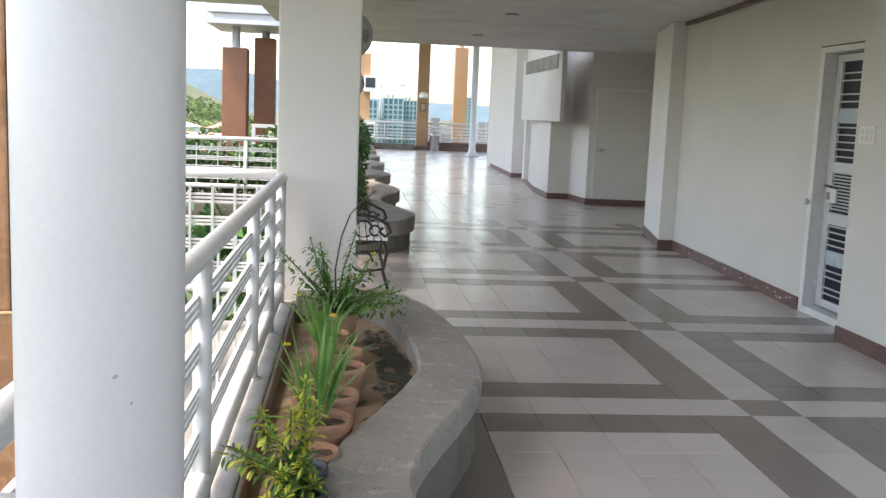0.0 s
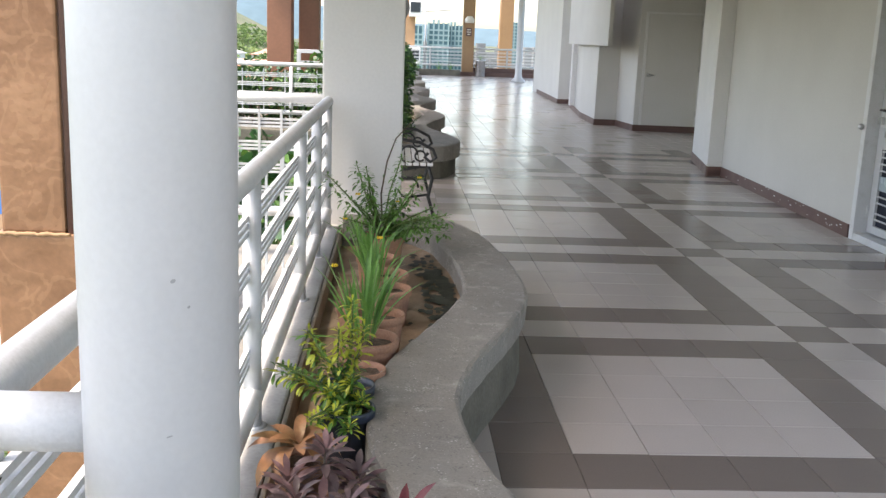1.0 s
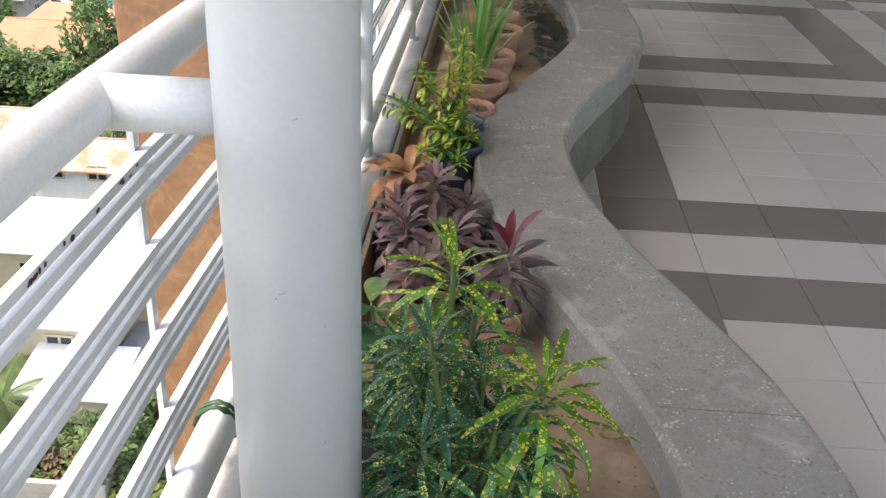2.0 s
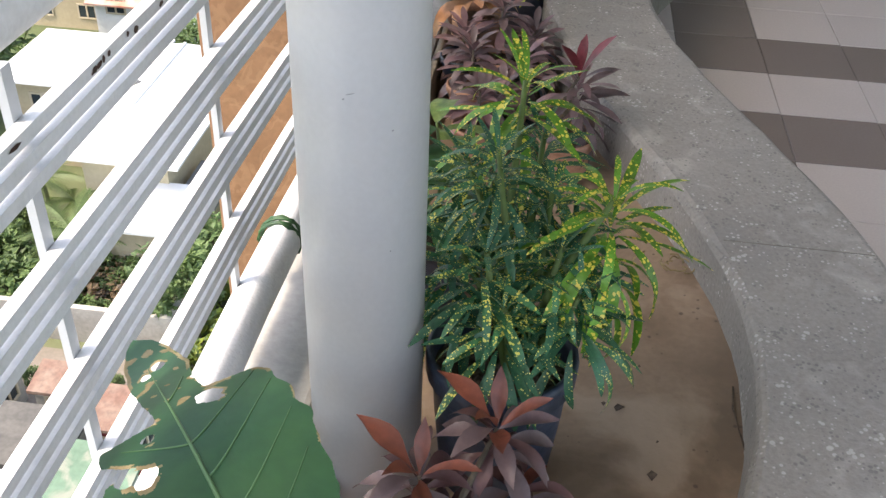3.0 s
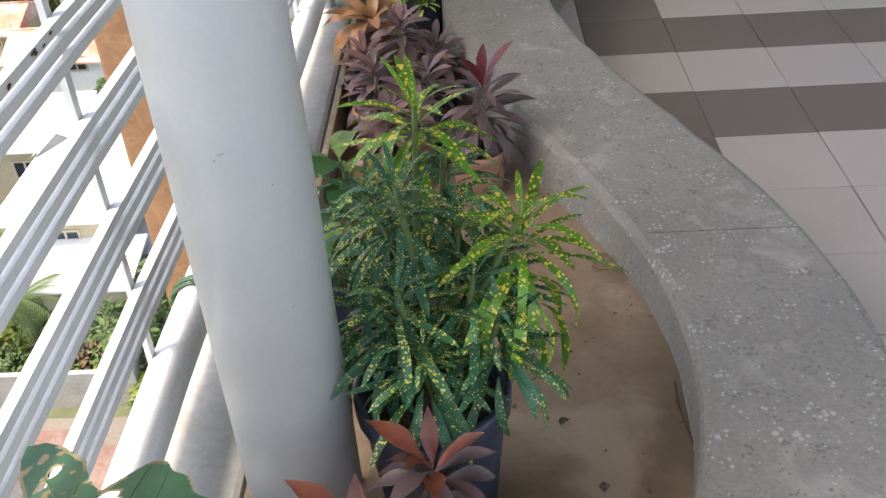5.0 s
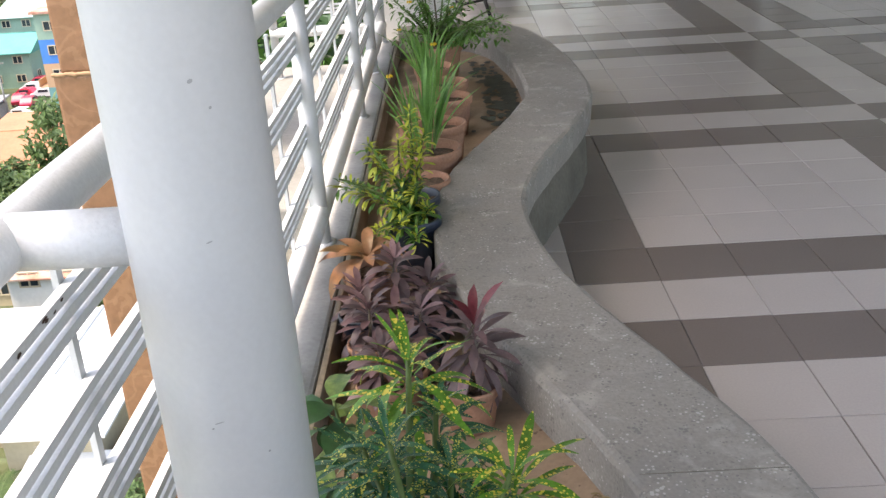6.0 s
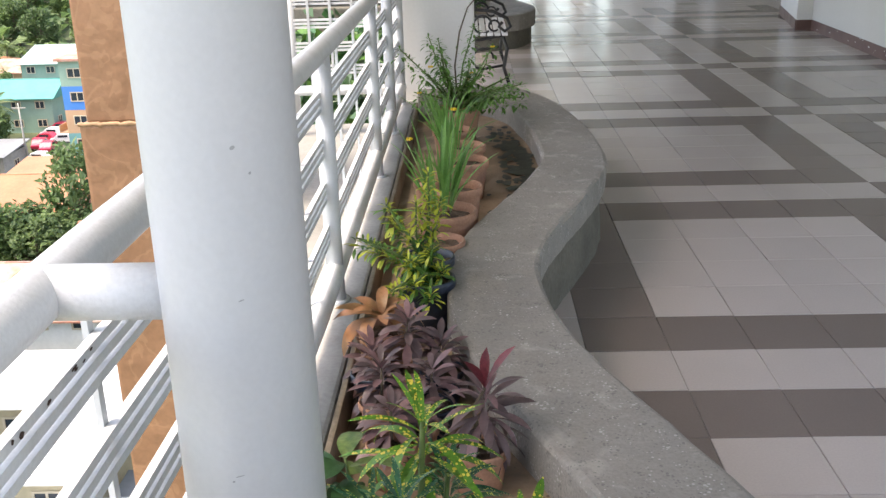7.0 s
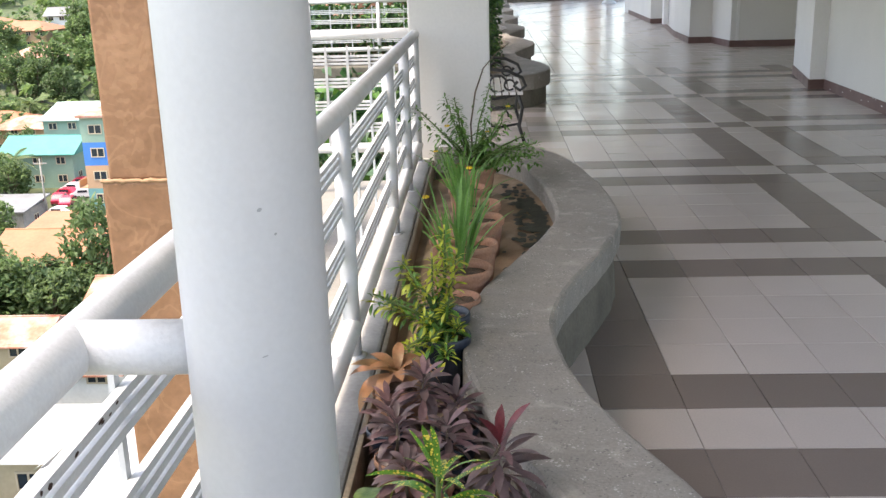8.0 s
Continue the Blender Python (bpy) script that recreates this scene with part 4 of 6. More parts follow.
bm = BM()
NU, NV = 300, 210
gr, U0, US, VS = {}, -0.3, 1.35 / 300, 0.24 / 210
kept = {(i, j) for i in range(NU) for j in range(NV) if not gone(U0 + US * (i + 0.5), -0.12 + VS * (j + 0.5))}
for i, j in sorted(kept):
    um, vm = U0 + US * (i + 0.5), -0.12 + VS * (j + 0.5)
    reach = 4 if um > 0.45 or vm < -0.02 else 2
    near_edge = any((i + a, j + b) not in kept for a, b in ((reach, 0), (-reach, 0), (0, reach), (0, -reach)))
    q = []
    for key in ((i, j), (i + 1, j), (i + 1, j + 1), (i, j + 1)):
        if key not in gr:
            gr[key] = bm.verts.new(ear_point(U0 + US * key[0], -0.12 + VS * key[1]))
        q.append(gr[key])
    f = bm.faces.new(q)
    f.smooth = True
    blotch = um > 0.5 and noise.noise((um * 22, vm * 60, 3)) > 0.38
    f.material_index = 1 if blotch or (near_edge and noise.noise((um * 11, vm * 30, 8)) > (0.0 if reach == 4 else 0.2)) else 0
for _ in range(3):
    bmesh.ops.smooth_vert(bm, verts=[v for v in bm.verts if v.is_boundary], factor=0.5, use_axis_x=True, use_axis_y=True, use_axis_z=True)
blade = part("blade", bm, [ALOCASIA, DRY_EDGE], ear)
bm = BM()
tube(bm, [ear_point(-0.1 + 0.95 * k / 18, 0, 0.0004) for k in range(19)], [0.0027 - 0.0022 * k / 18 for k in range(19)], 6)
part("midrib", bm, VEIN, blade)
for side, u0, reach_, ve in ((1, -0.08, 0.20, 0.085), (1, 0.04, 0.22, 0.092), (1, 0.17, 0.24, 0.092), (1, 0.30, 0.20, 0.085), (-1, -0.08, 0.18, 0.080), (-1, 0.06, 0.15, 0.078), (1, -0.2, 0.14, 0.05), (-1, 0.30, 0.10, 0.055), (1, 0.55, 0.14, 0.026)):
    bm = BM()
    tube(bm, [ear_point(u0 + reach_ * (k / 10) ** 1.25, side * ve * k / 10, 0.0003) for k in range(11)], [0.0011 - 0.0007 * k / 10 for k in range(11)], 5)
    part("vein", bm, VEIN, blade)
bm = BM()
tube(bm, [ear_point(0.0, 0, -0.003), (-0.86, -3.14, 0.72), (-0.86, -3.12, 0.5), (-0.87, -3.08, 0.30)], [0.007, 0.009, 0.011, 0.014], 8)
part("stalk", bm, STEM, ear)
pot(-0.87, -3.08, 0.10, 0.16, NAVY, "navy pot hidden under the elephant-ear leaf")

# ---- grilled door in the right-hand wall ----
door = thing("door_1", "white steel door with barred dark glass panels", "door", pose(0, 0, 0), kind="structure")
DX, DY0, DY1, DH = 3.20, 3.41, 4.50, 2.19
for nm, b in (("jamb", (DX - 0.025, DX + 0.16, DY1 - 0.06, DY1 + 0.012, 0, DH)), ("jamb", (DX - 0.02, DX + 0.16, DY0 - 0.012, DY0 + 0.05, 0, DH)), ("head", (DX - 0.025, DX + 0.16, DY0 - 0.012, DY1 + 0.012, DH + 0.001, DH + 0.05)),
              ("threshold", (DX - 0.02, DX + 0.2, DY0 - 0.01, DY1 + 0.01, 0.0, 0.06))):
    bm = BM()
    box(bm, *b, bevel=0.004)
    part(nm, bm, WHITE_OLD, door)
LX = DX + 0.085
leaf0, leaf1 = DY0 + 0.055, DY1 - 0.065
for nm, b in (("stile", (LX, LX + 0.04, leaf0, leaf0 + 0.10, 0.075, DH - 0.01)), ("stile", (LX, LX + 0.04, leaf1 - 0.10, leaf1, 0.075, DH - 0.01)),
              ("rail", (LX, LX + 0.04, leaf0 + 0.101, leaf1 - 0.101, 0.075, 0.14)), ("rail", (LX, LX + 0.04, leaf0 + 0.101, leaf1 - 0.101, 0.78, 0.88)),
              ("rail", (LX, LX + 0.04, leaf0 + 0.101, leaf1 - 0.101, 1.22, 1.30)), ("rail", (LX, LX + 0.04, leaf0 + 0.101, leaf1 - 0.101, DH - 0.07, DH - 0.01))):
    bm = BM()
    box(bm, *b, bevel=0.003)
    part(nm, bm, WHITE, door)
bm = BM()
box(bm, LX + 0.022, LX + 0.03, leaf0 + 0.09, leaf1 - 0.09, 0.13, DH - 0.06)
part("pane", bm, DARK_GLASS, door, "dark glass behind the bars")
for z0, z1 in ((0.44, 0.56), (1.62, 1.74)):
    bm = BM()
    box(bm, LX + 0.012, LX + 0.02, leaf0 + 0.101, leaf1 - 0.101, z0, z1)
    part("strip", bm, PALE_GLASS, door, "pale glass strip")
for z in [0.19, 0.24, 0.33, 0.385, 0.60, 0.655, 0.71, 0.76] + [0.905 + 0.0275 * k for k in range(12)] + [1.34, 1.40, 1.46, 1.52, 1.58, 1.79, 1.85, 1.96, 2.02]:
    bm = BM()
    box(bm, LX + 0.002, LX + 0.016, leaf0 + 0.101, leaf1 - 0.101, z, z + 0.011)
    part("bar", bm, WHITE, door)
bm = BM()
box(bm, LX - 0.02, LX - 0.001, leaf1 - 0.22, leaf1 - 0.06, 0.96, 1.08, bevel=0.004)
part("lock_plate", bm, WHITE_OLD, door)
bm = BM()
box(bm, LX - 0.05, LX - 0.021, leaf1 - 0.12, leaf1 - 0.05, 0.985, 1.045, bevel=0.006)
part("lock", bm, STEEL, door)
bm = BM()
tube(bm, [(LX - 0.02, leaf1 - 0.10, 1.10), (LX - 0.06, leaf1 - 0.10, 1.10), (LX - 0.065, leaf1 - 0.24, 1.10)], 0.008, 8)
part("handle", bm, BLACK_IRON, door)
bm = BM()
bmesh.ops.create_uvsphere(bm, u_segments=14, v_segments=8, radius=0.026, matrix=Matrix.Translation((DX - 0.05, DY1 - 0.02, 0.95)))
part("knob", bm, STEEL, door, "small round steel knob on the frame")
for z in (0.2, 1.95):
    bm = BM()
    tube(bm, [(LX - 0.008, leaf1 + 0.004, z), (LX - 0.008, leaf1 + 0.004, z + 0.09)], 0.01, 8)
    part("hinge", bm, WHITE_OLD, door)

# switch plate
sw = thing("light_switch", "ivory three-gang light switch plate on the wall", "switch", pose(2.945, 3.215, 1.537))
bm = BM()
box(bm, -0.009, -0.0005, -0.105, 0.105, -0.062, 0.062, bevel=0.003)
part("plate", bm, PLASTIC, sw)
for k in (-1, 0, 1):
    for zz in (-0.024, 0.024):
        bm = BM()
        box(bm, -0.013, -0.0092, k * 0.062 - 0.017, k * 0.062 + 0.017, zz - 0.018, zz + 0.018, bevel=0.0015)
        part("rocker", bm, WHITE, sw)

# far flush door on the slanting wall
A, B = Vector((3.62, 14.2, 0)), Vector((4.9, 14.15, 0))
du = (B - A).normalized()
ang = math.degrees(math.atan2(du.y, du.x))
fd = thing("door_2", "closed flush door painted the wall's colour", "door", pose(A.x, A.y, 0, 0, 0, ang), kind="structure")
for nm, b, m in (("leaf", (0.14, 1.10, -0.03, -0.002, 0.115, 2.09), WALL), ("jamb", (0.09, 0.136, -0.036, -0.002, 0.115, 2.13), WALL_COL), ("jamb", (1.104, 1.15, -0.036, -0.002, 0.115, 2.13), WALL_COL),
                 ("head", (0.137, 1.103, -0.036, -0.002, 2.094, 2.13), WALL_COL)):
    bm = BM()
    box(bm, *b, bevel=0.003)
    part(nm, bm, m, fd)
bm = BM()
tube(bm, [(0.20, -0.03, 1.02), (0.20, -0.07, 1.02), (0.30, -0.075, 1.02)], 0.011, 8)
lathe(bm, [(0.03, 0.99), (0.03, 1.05)], 12, centre=(0.20, -0.04))
part("handle", bm, STEEL, fd)
for z in (0.3, 1.1, 1.9):
    bm = BM()
    tube(bm, [(1.10, -0.034, z), (1.10, -0.034, z + 0.1)], 0.009, 8)
    part("hinge", bm, STEEL, fd)

# hung bulkhead with a louvre strip
bk = thing("bulkhead", "cream bulkhead box with a dark louvred vent", "bulkhead", kind="structure")
bm = BM()
box(bm, 3.02, 3.105, 14.05, 18.1, 1.5, 2.772, bevel=0.008)
part("casing", bm, WALL, bk)
bm = BM()
box(bm, 3.012, 3.019, 14.4, 17.7, 2.47, 2.74)
part("opening", bm, DARK_GLASS, bk)
for k in range(4):
    bm = BM()
    box(bm, 2.998, 3.0115, 14.4, 17.7, 2.50 + 0.064 * k, 2.508 + 0.064 * k)
    part("slat", bm, BLACK_IRON, bk)
for k in range(6):
    bm = BM()
    box(bm, 2.994, 2.9975, 14.4 + 0.65 * k, 14.45 + 0.65 * k, 2.47, 2.74)
    part("mullion", bm, BLACK_IRON, bk)
# narrow riser box on the bay wall
bm = BM()
box(bm, 3.2, 3.3, 18.5, 18.66, 0.15, 1.5, bevel=0.008)
tagged(part("riser_box", bm, WALL_COL), "slim white riser box at the wall's corner", "riser", kind="structure")

# ---- columns, fans and bench along the far planter ----
for y in (6.75, 13.2):
    bm = BM()
    box(bm, -1.22, -0.76, y + 0.26, y + 0.72, 0.0, 2.772, bevel=0.012)
    struct("column_square_%d" % int(y), bm, WALL_COL, "white painted square column beside the far planter", "column")
    fan = thing("wall_fan", "grey round wall fan in a wire guard", "fan", pose(-0.77, y + 0.10, 2.33 if y < 10 else 2.0, 90, 0, 0), "wall fans")
    for k in range(7):
        bm = BM()
        r = 0.05 + 0.03 * k
        zz = 0.07 * (1 - (r / 0.24) ** 2)
        tube(bm, [(r * math.cos(a), r * math.sin(a), zz) for a in (j * math.pi / 12 for j in range(25))], 0.004, 5)
        part("guard_ring", bm, GREY_METAL, fan)
    bm = BM()
    lathe(bm, [(0.10, -0.10), (0.20, -0.06), (0.245, -0.01), (0.245, 0.005), (0.19, -0.045), (0.09, -0.085)], 28)
    part("shroud", bm, GREY_METAL, fan)
    bm = BM()
    lathe(bm, [(0.07, -0.155), (0.08, -0.06), (0.045, 0.0), (0.04, 0.05)], 18)
    part("motor", bm, GREY_METAL, fan)
    for k in range(3):
        bm = BM()
        vs = [bm.verts.new((r * math.cos(a), r * math.sin(a), zz)) for r, a, zz in ((0.04, -0.2, -0.01), (0.2, -0.45, -0.03), (0.21, 0.3, 0.01), (0.04, 0.3, 0.01))]
        f = bm.faces.new(vs)
        bmesh.ops.solidify(bm, geom=[f], thickness=0.004)
        bmesh.ops.transform(bm, matrix=Matrix.Rotation(k * 2.0944, 4, "Z"), verts=bm.verts[:])
        part("blade", bm, GREY_METAL, fan)

bench = thing("bench", "black ornate cast-iron bench with pale slats", "bench", pose(-0.62, 5.05, 0))
for y in (0.0, 1.15):
    bm = BM()
    tube(bm, [(0.26, y, 0.0), (0.21, y, 0.16), (0.24, y, 0.32), (0.20, y, 0.44)], 0.016, 8)
    tube(bm, [(-0.20, y, 0.0), (-0.13, y, 0.2), (-0.17, y, 0.42), (-0.22, y, 0.62), (-0.27, y, 0.82)], 0.016, 8)
    tube(bm, [(-0.15, y, 0.42), (0.0, y, 0.40), (0.22, y, 0.44)], 0.015, 8)
    tube(bm, [(-0.21, y, 0.62), (-0.05, y, 0.66), (0.12, y, 0.64), (0.24, y, 0.58), (0.27, y, 0.51), (0.22, y, 0.47), (0.17, y, 0.51), (0.20, y, 0.55)], 0.015, 8)
    for cx_, cz_, r_ in ((0.03, 0.53, 0.075), (-0.09, 0.53, 0.05), (0.13, 0.52, 0.045), (0.03, 0.24, 0.09)):
        tube(bm, [(cx_ + r_ * math.cos(a), y, cz_ + r_ * math.sin(a)) for a in (j * math.pi / 8 for j in range(15))], 0.010, 6)
    tube(bm, [(-0.14, y, 0.2), (0.03, y, 0.15), (0.21, y, 0.18)], 0.012, 6)
    part("end_frame", bm, BLACK_IRON, bench)
for k in range(6):
    bm = BM()
    x = -0.12 + 0.063 * k
    box(bm, x, x + 0.05, -0.03, 1.18, 0.435, 0.46, bevel=0.004)
    part("slat", bm, WHITE_OLD, bench)
for k in range(4):
    bm = BM()
    box(bm, -0.225 - 0.02 * k, -0.20 - 0.02 * k, -0.03, 1.18, 0.52 + 0.075 * k, 0.575 + 0.075 * k, bevel=0.004)
    part("back_slat", bm, WHITE_OLD, bench)

# shrubs of the far planter
def shrub_mesh(name, n, r, h, seed, mats):
    """A crown of many separate small leaves on short twigs, one mesh."""
    q = random.Random(seed)
    bm = BM()
    for k in range(14):
        a = q.uniform(0, 6.28)
        tube(bm, [(0, 0, 0), (0.4 * r * math.cos(a), 0.4 * r * math.sin(a), h * 0.5), (0.8 * r * math.cos(a), 0.8 * r * math.sin(a), h * q.uniform(0.6, 0.95))], [0.02 * r, 0.014 * r, 0.006 * r], 4, mi=0)
    for k in range(n):
        a, u = q.uniform(0, 6.28), q.uniform(0, 1)
        z = h * (0.12 + 0.88 * u)
        rr = r * math.sqrt(q.uniform(0.15, 1)) * (0.55 + 0.45 * math.sin(math.pi * min(1, 0.2 + u * 0.8)))
        m = aim((rr * math.cos(a), rr * math.sin(a), z), a - 1.57 + q.uniform(-0.8, 0.8), q.uniform(-0.7, 0.9), q.uniform(-0.6, 0.6), q.uniform(0.7, 1.3))
        L, w = 0.16 * r + 0.03, 0.055 * r + 0.012
        vs = [bm.verts.new(m @ Vector(p)) for p in ((0, 0, 0), (w, L * 0.45, 0.01), (0, L, -L * 0.25), (-w, L * 0.45, 0.01))]
        bm.faces.new(vs).material_index = 1 + (q.random() < 0.35)
    return mesh_of(name, bm, [BARK, *mats])


shrubs = [shrub_mesh("shrub", 420, 0.42, 0.75, s, [DEEP_LEAF, GREEN_LEAF]) for s in (1, 2, 3)]
for k, (x, y, s) in enumerate(((-0.80, 8.3, 0.5), (-0.78, 9.6, 0.6), (-0.82, 10.8, 0.75), (-0.76, 12.0, 0.6), (-0.80, 14.6, 0.9), (-0.8, 16.5, 0.8), (-0.8, 18.6, 1.1), (-0.7, 21.0, 1.1), (-0.7, 24.0, 1.1), (-0.7, 27.5, 1.2), (-0.7, 31.0, 1.2), (-1.0, 9.0, 0.7), (-0.62, 8.9, 0.35), (-0.6, 11.4, 0.4))):
    sb = thing("shrub", "dark leafy shrub growing in the far planter", "plant", pose(x, y, 0.255, 0, 0, k * 77), "far planter shrubs")
    ob = new("foliage", shrubs[k % 3])
    ob.parent, ob.scale = sb, (s, s, s * 1.15)

# ---- far deck ----
bm = BM()
box(bm, -1.2, 9, 37.6, 38.2, 0.0, 0.16, bevel=0.01)
box(bm, 2.4, 9, 37.9, 38.2, 0.161, 0.34, bevel=0.01)
struct("kerb", bm, MAROON, "dark maroon stepped kerb at the deck's edge", "kerb")
railing("railing", [(-1.0, 38.05), (8.8, 38.05)], [0.01, 0.17, 0.33, 0.5, 0.66, 0.83, 0.99], "white tubular railing along the far edge", low=0.42, foot=0.16, r=0.04)
bm = BM()
box(bm, 1.98, 2.46, 37.62, 38.0, 0.161, 5.495, bevel=0.02)
struct("column_tan", bm, TAN_COL, "tan rendered square column at the deck's edge", "column")
bm = BM()
box(bm, 2.1, 2.34, 37.605, 37.618, 1.62, 1.95, bevel=0.002)
tagged(part("notice_plate", bm, MAROON), "small dark notice plate on the tan column", "sign")
bm = BM()
for k, w in enumerate((0.16, 0.18, 0.12)):
    box(bm, 2.22 - w / 2, 2.22 + w / 2, 37.60, 37.604, 1.86 - k * 0.09, 1.895 - k * 0.09)
tagged(part("notice_bars", bm, PLASTIC), "pale unreadable bars on the notice plate", "sign")
bm = BM()
lathe(bm, [(0.17, 2.15), (0.19, 2.2), (0.19, 2.3), (0.1, 2.42)], 16, centre=(2.22, 37.45))
box(bm, 2.18, 2.26, 37.5, 37.62, 2.22, 2.28)
tagged(part("wall_lamp", bm, PLASTIC), "unlit round lamp fixed to the tan column", "lamp")
brown2 = BM()
box(brown2, 4.26, 4.91, 45, 45.6, -32, 4.81, bevel=0.02)
struct("column_brown_far", brown2, TAN_COL, "tan brown column beyond the far railing", "column")
bm = BM()
tube(bm, [(4.585, 45.3, 4.80), (4.585, 45.3, 6.2)], 0.12, 14)
struct("column_stub", bm, WHITE, "white steel stub on the brown column", "column")
pc = thing("pipe_column", "slim white round steel column with a flared foot", "column", pose(3.83, 33.3, 0))
bm = BM()
lathe(bm, [(0.26, 0.0), (0.26, 0.05), (0.15, 0.16), (0.125, 0.3), (0.125, 5.49)], 28)
part("shaft", bm, WHITE, pc)
bn = thing("litter_bin", "brushed steel cylindrical litter bin with a plant on top", "bin", pose(2.72, 37.2, 0))
bm = BM()
lathe(bm, [(0.19, 0.0), (0.2, 0.02), (0.2, 0.62), (0.21, 0.63), (0.21, 0.68), (0.17, 0.69), (0.16, 0.62)], 24)
part("body", bm, STEEL, bn)
for k, (x, s) in enumerate(((0.15, 0.9), (1.0, 0.8), (1.5, 0.75), (2.72, 0.5))):
    tr = thing("agave", "small spiky agave in a dark trough by the railing", "plant", pose(x, 37.35 if x < 2.5 else 37.2, 0.2 if x < 2.5 else 0.66), "deck agaves")
    for j in range(16):
        put_leaf(IR[1], tr, aim((0, 0, 0), j * 2.4, 1.25 - 0.07 * j, 0, 1.5 * s))
bm = BM()
box(bm, -0.4, 1.9, 37.2, 37.55, 0.0, 0.24, bevel=0.02)
tagged(part("plant_trough", bm, CONC_UNDER), "dark concrete trough holding agaves", "planter")

# ---- the next wing, left of the planter: railing, brown columns, white canopy ----
railing("railing", [(-4.6, 12.0), (-1.30, 12.0)], [0.02, 0.35, 0.68, 0.99], "white tubular railing of the next wing", low=0.3, foot=0.05, r=0.034, top=1.04, balus=(0.1, 0.2, 0.3, 0.45, 0.55, 0.65, 0.8, 0.9))
bm = BM()
box(bm, -4.8, -1.27, 11.8, 22, -0.3, 0.05, bevel=0.02)
struct("slab_wing", bm, CONC_UNDER, "pale concrete balcony slab of the next wing", "slab")
for x0, x1, y, top in ((-3.02, -2.59, 14.2, 2.56), (-2.54, -2.17, 15.0, 2.80)):
    bm = BM()
    box(bm, x0, x1, y, y + 0.46, 0.051, top, bevel=0.015)
    struct("column_wing", bm, BROWN_FAR, "brown rendered square column on the next wing", "column")
    bm = BM()
    lathe(bm, [(0.12, top + 0.001), (0.12, top + 0.012), (0.075, top + 0.014), (0.075, 2.928)], 18, centre=((x0 + x1) / 2, y + 0.23))
    struct("column_stub_wing", bm, WHITE, "white steel stub carrying the canopy", "column")
bm = BM()
box(bm, -3.25, -1.5, 13.8, 15.8, 2.93, 3.0, bevel=0.01)
box(bm, -3.15, -1.5, 13.9, 15.7, 3.001, 3.12, bevel=0.01)
box(bm, -3.25, -1.5, 13.8, 15.8, 3.121, 3.27, bevel=0.01)
struct("canopy_wing", bm, WHITE, "white layered canopy slab", "canopy")
fr = thing("trellis", "white square-tube frame with climbing leaves", "frame", pose(-2.33, 12.6, 0.05, 0, 0, 0))
for b in ((0, 0.06, 0, 0.06, 0, 1.16), (0.9, 0.96, 0, 0.06, 0, 1.16), (0, 0.96, 0, 0.06, 1.161, 1.22), (0.061, 0.899, 0.01, 0.05, 0.62, 0.67), (0.061, 0.899, 0.01, 0.05, 1.0, 1.04)):
    bm = BM()
    box(bm, *b, bevel=0.004)
    part("tube", bm, WHITE, fr)
for k, (x, y, s) in enumerate(((-2.1, 12.7, 1.0), (-1.75, 12.5, 1.3), (-2.5, 13.4, 0.8), (-1.7, 10.9, 0.7), (-3.0, 12.4, 0.9), (-3.5, 12.5, 1.0), (-2.4, 12.3, 0.8), (-2.8, 13.0, 1.0), (-3.3, 13.2, 1.1), (-1.95, 13.6, 1.0))):
    if y < 11.5:
        continue
    sb = thing("shrub", "leafy potted shrub on the next wing", "plant", pose(x, y, 0.05, 0, 0, k * 61), "wing shrubs")
    ob = new("foliage", shrubs[k % 3])
    ob.parent, ob.scale = sb, (s, s, s * 1.2)

# lower terrace between the wings, filled with dark shrubs
bm = BM()
box(bm, -3.1, -1.27, 5.0, 11.79, -2.7, -2.4, bevel=0.02)
struct("slab_lower", bm, CONC_UNDER, "dark slab of the lower terrace", "slab")
for k, (x, y, s) in enumerate(((-1.75, 5.8, 2.1), (-2.2, 6.6, 2.3), (-1.8, 7.6, 2.5), (-2.5, 8.4, 2.7), (-1.9, 9.2, 2.7), (-2.7, 10.0, 2.8), (-2.1, 10.7, 2.8), (-2.6, 11.1, 2.9))):
    sb = thing("shrub", "tall dark shrub on the lower terrace", "plant", pose(x, y, -2.405, 0, 0, k * 83), "lower terrace shrubs")
    ob = new("foliage", shrubs[k % 3])
    ob.parent, ob.scale = sb, (s * 0.8, s * 0.8, s * 1.1)

# ---- the town below ----
GZ = -30.0
GROUND = mat("dry_ground", (0.13, 0.115, 0.07), 0.95, vary=0.25, scale=0.03, fine=0.6, bump=0.2, second=(0.055, 0.085, 0.028), patch=0.46, bump_dist=0.3)
ROAD = mat("dusty_road", (0.165, 0.142, 0.115), 0.9, vary=0.12, scale=0.3, fine=6, bump=0.2)
ROOF_W = mat("white_metal_roof", (0.66, 0.655, 0.635), 0.55, vary=0.04, scale=0.4, fine=3, bump=0.1)
ROOF_O = mat("orange_roof", (0.36, 0.155, 0.075), 0.7, vary=0.12, scale=0.3, fine=3, bump=0.2)
ROOF_R = mat("rusty_roof", (0.36, 0.14, 0.08), 0.8, vary=0.25, scale=0.5, fine=3, bump=0.2, second=(0.5, 0.42, 0.36), patch=0.58)
ROOF_G = mat("teal_roof", (0.06, 0.26, 0.22), 0.55, vary=0.1, scale=0.4, fine=3)
ROOF_P = mat("pale_green_roof", (0.34, 0.44, 0.39), 0.5, vary=0.08, scale=0.4, fine=3)
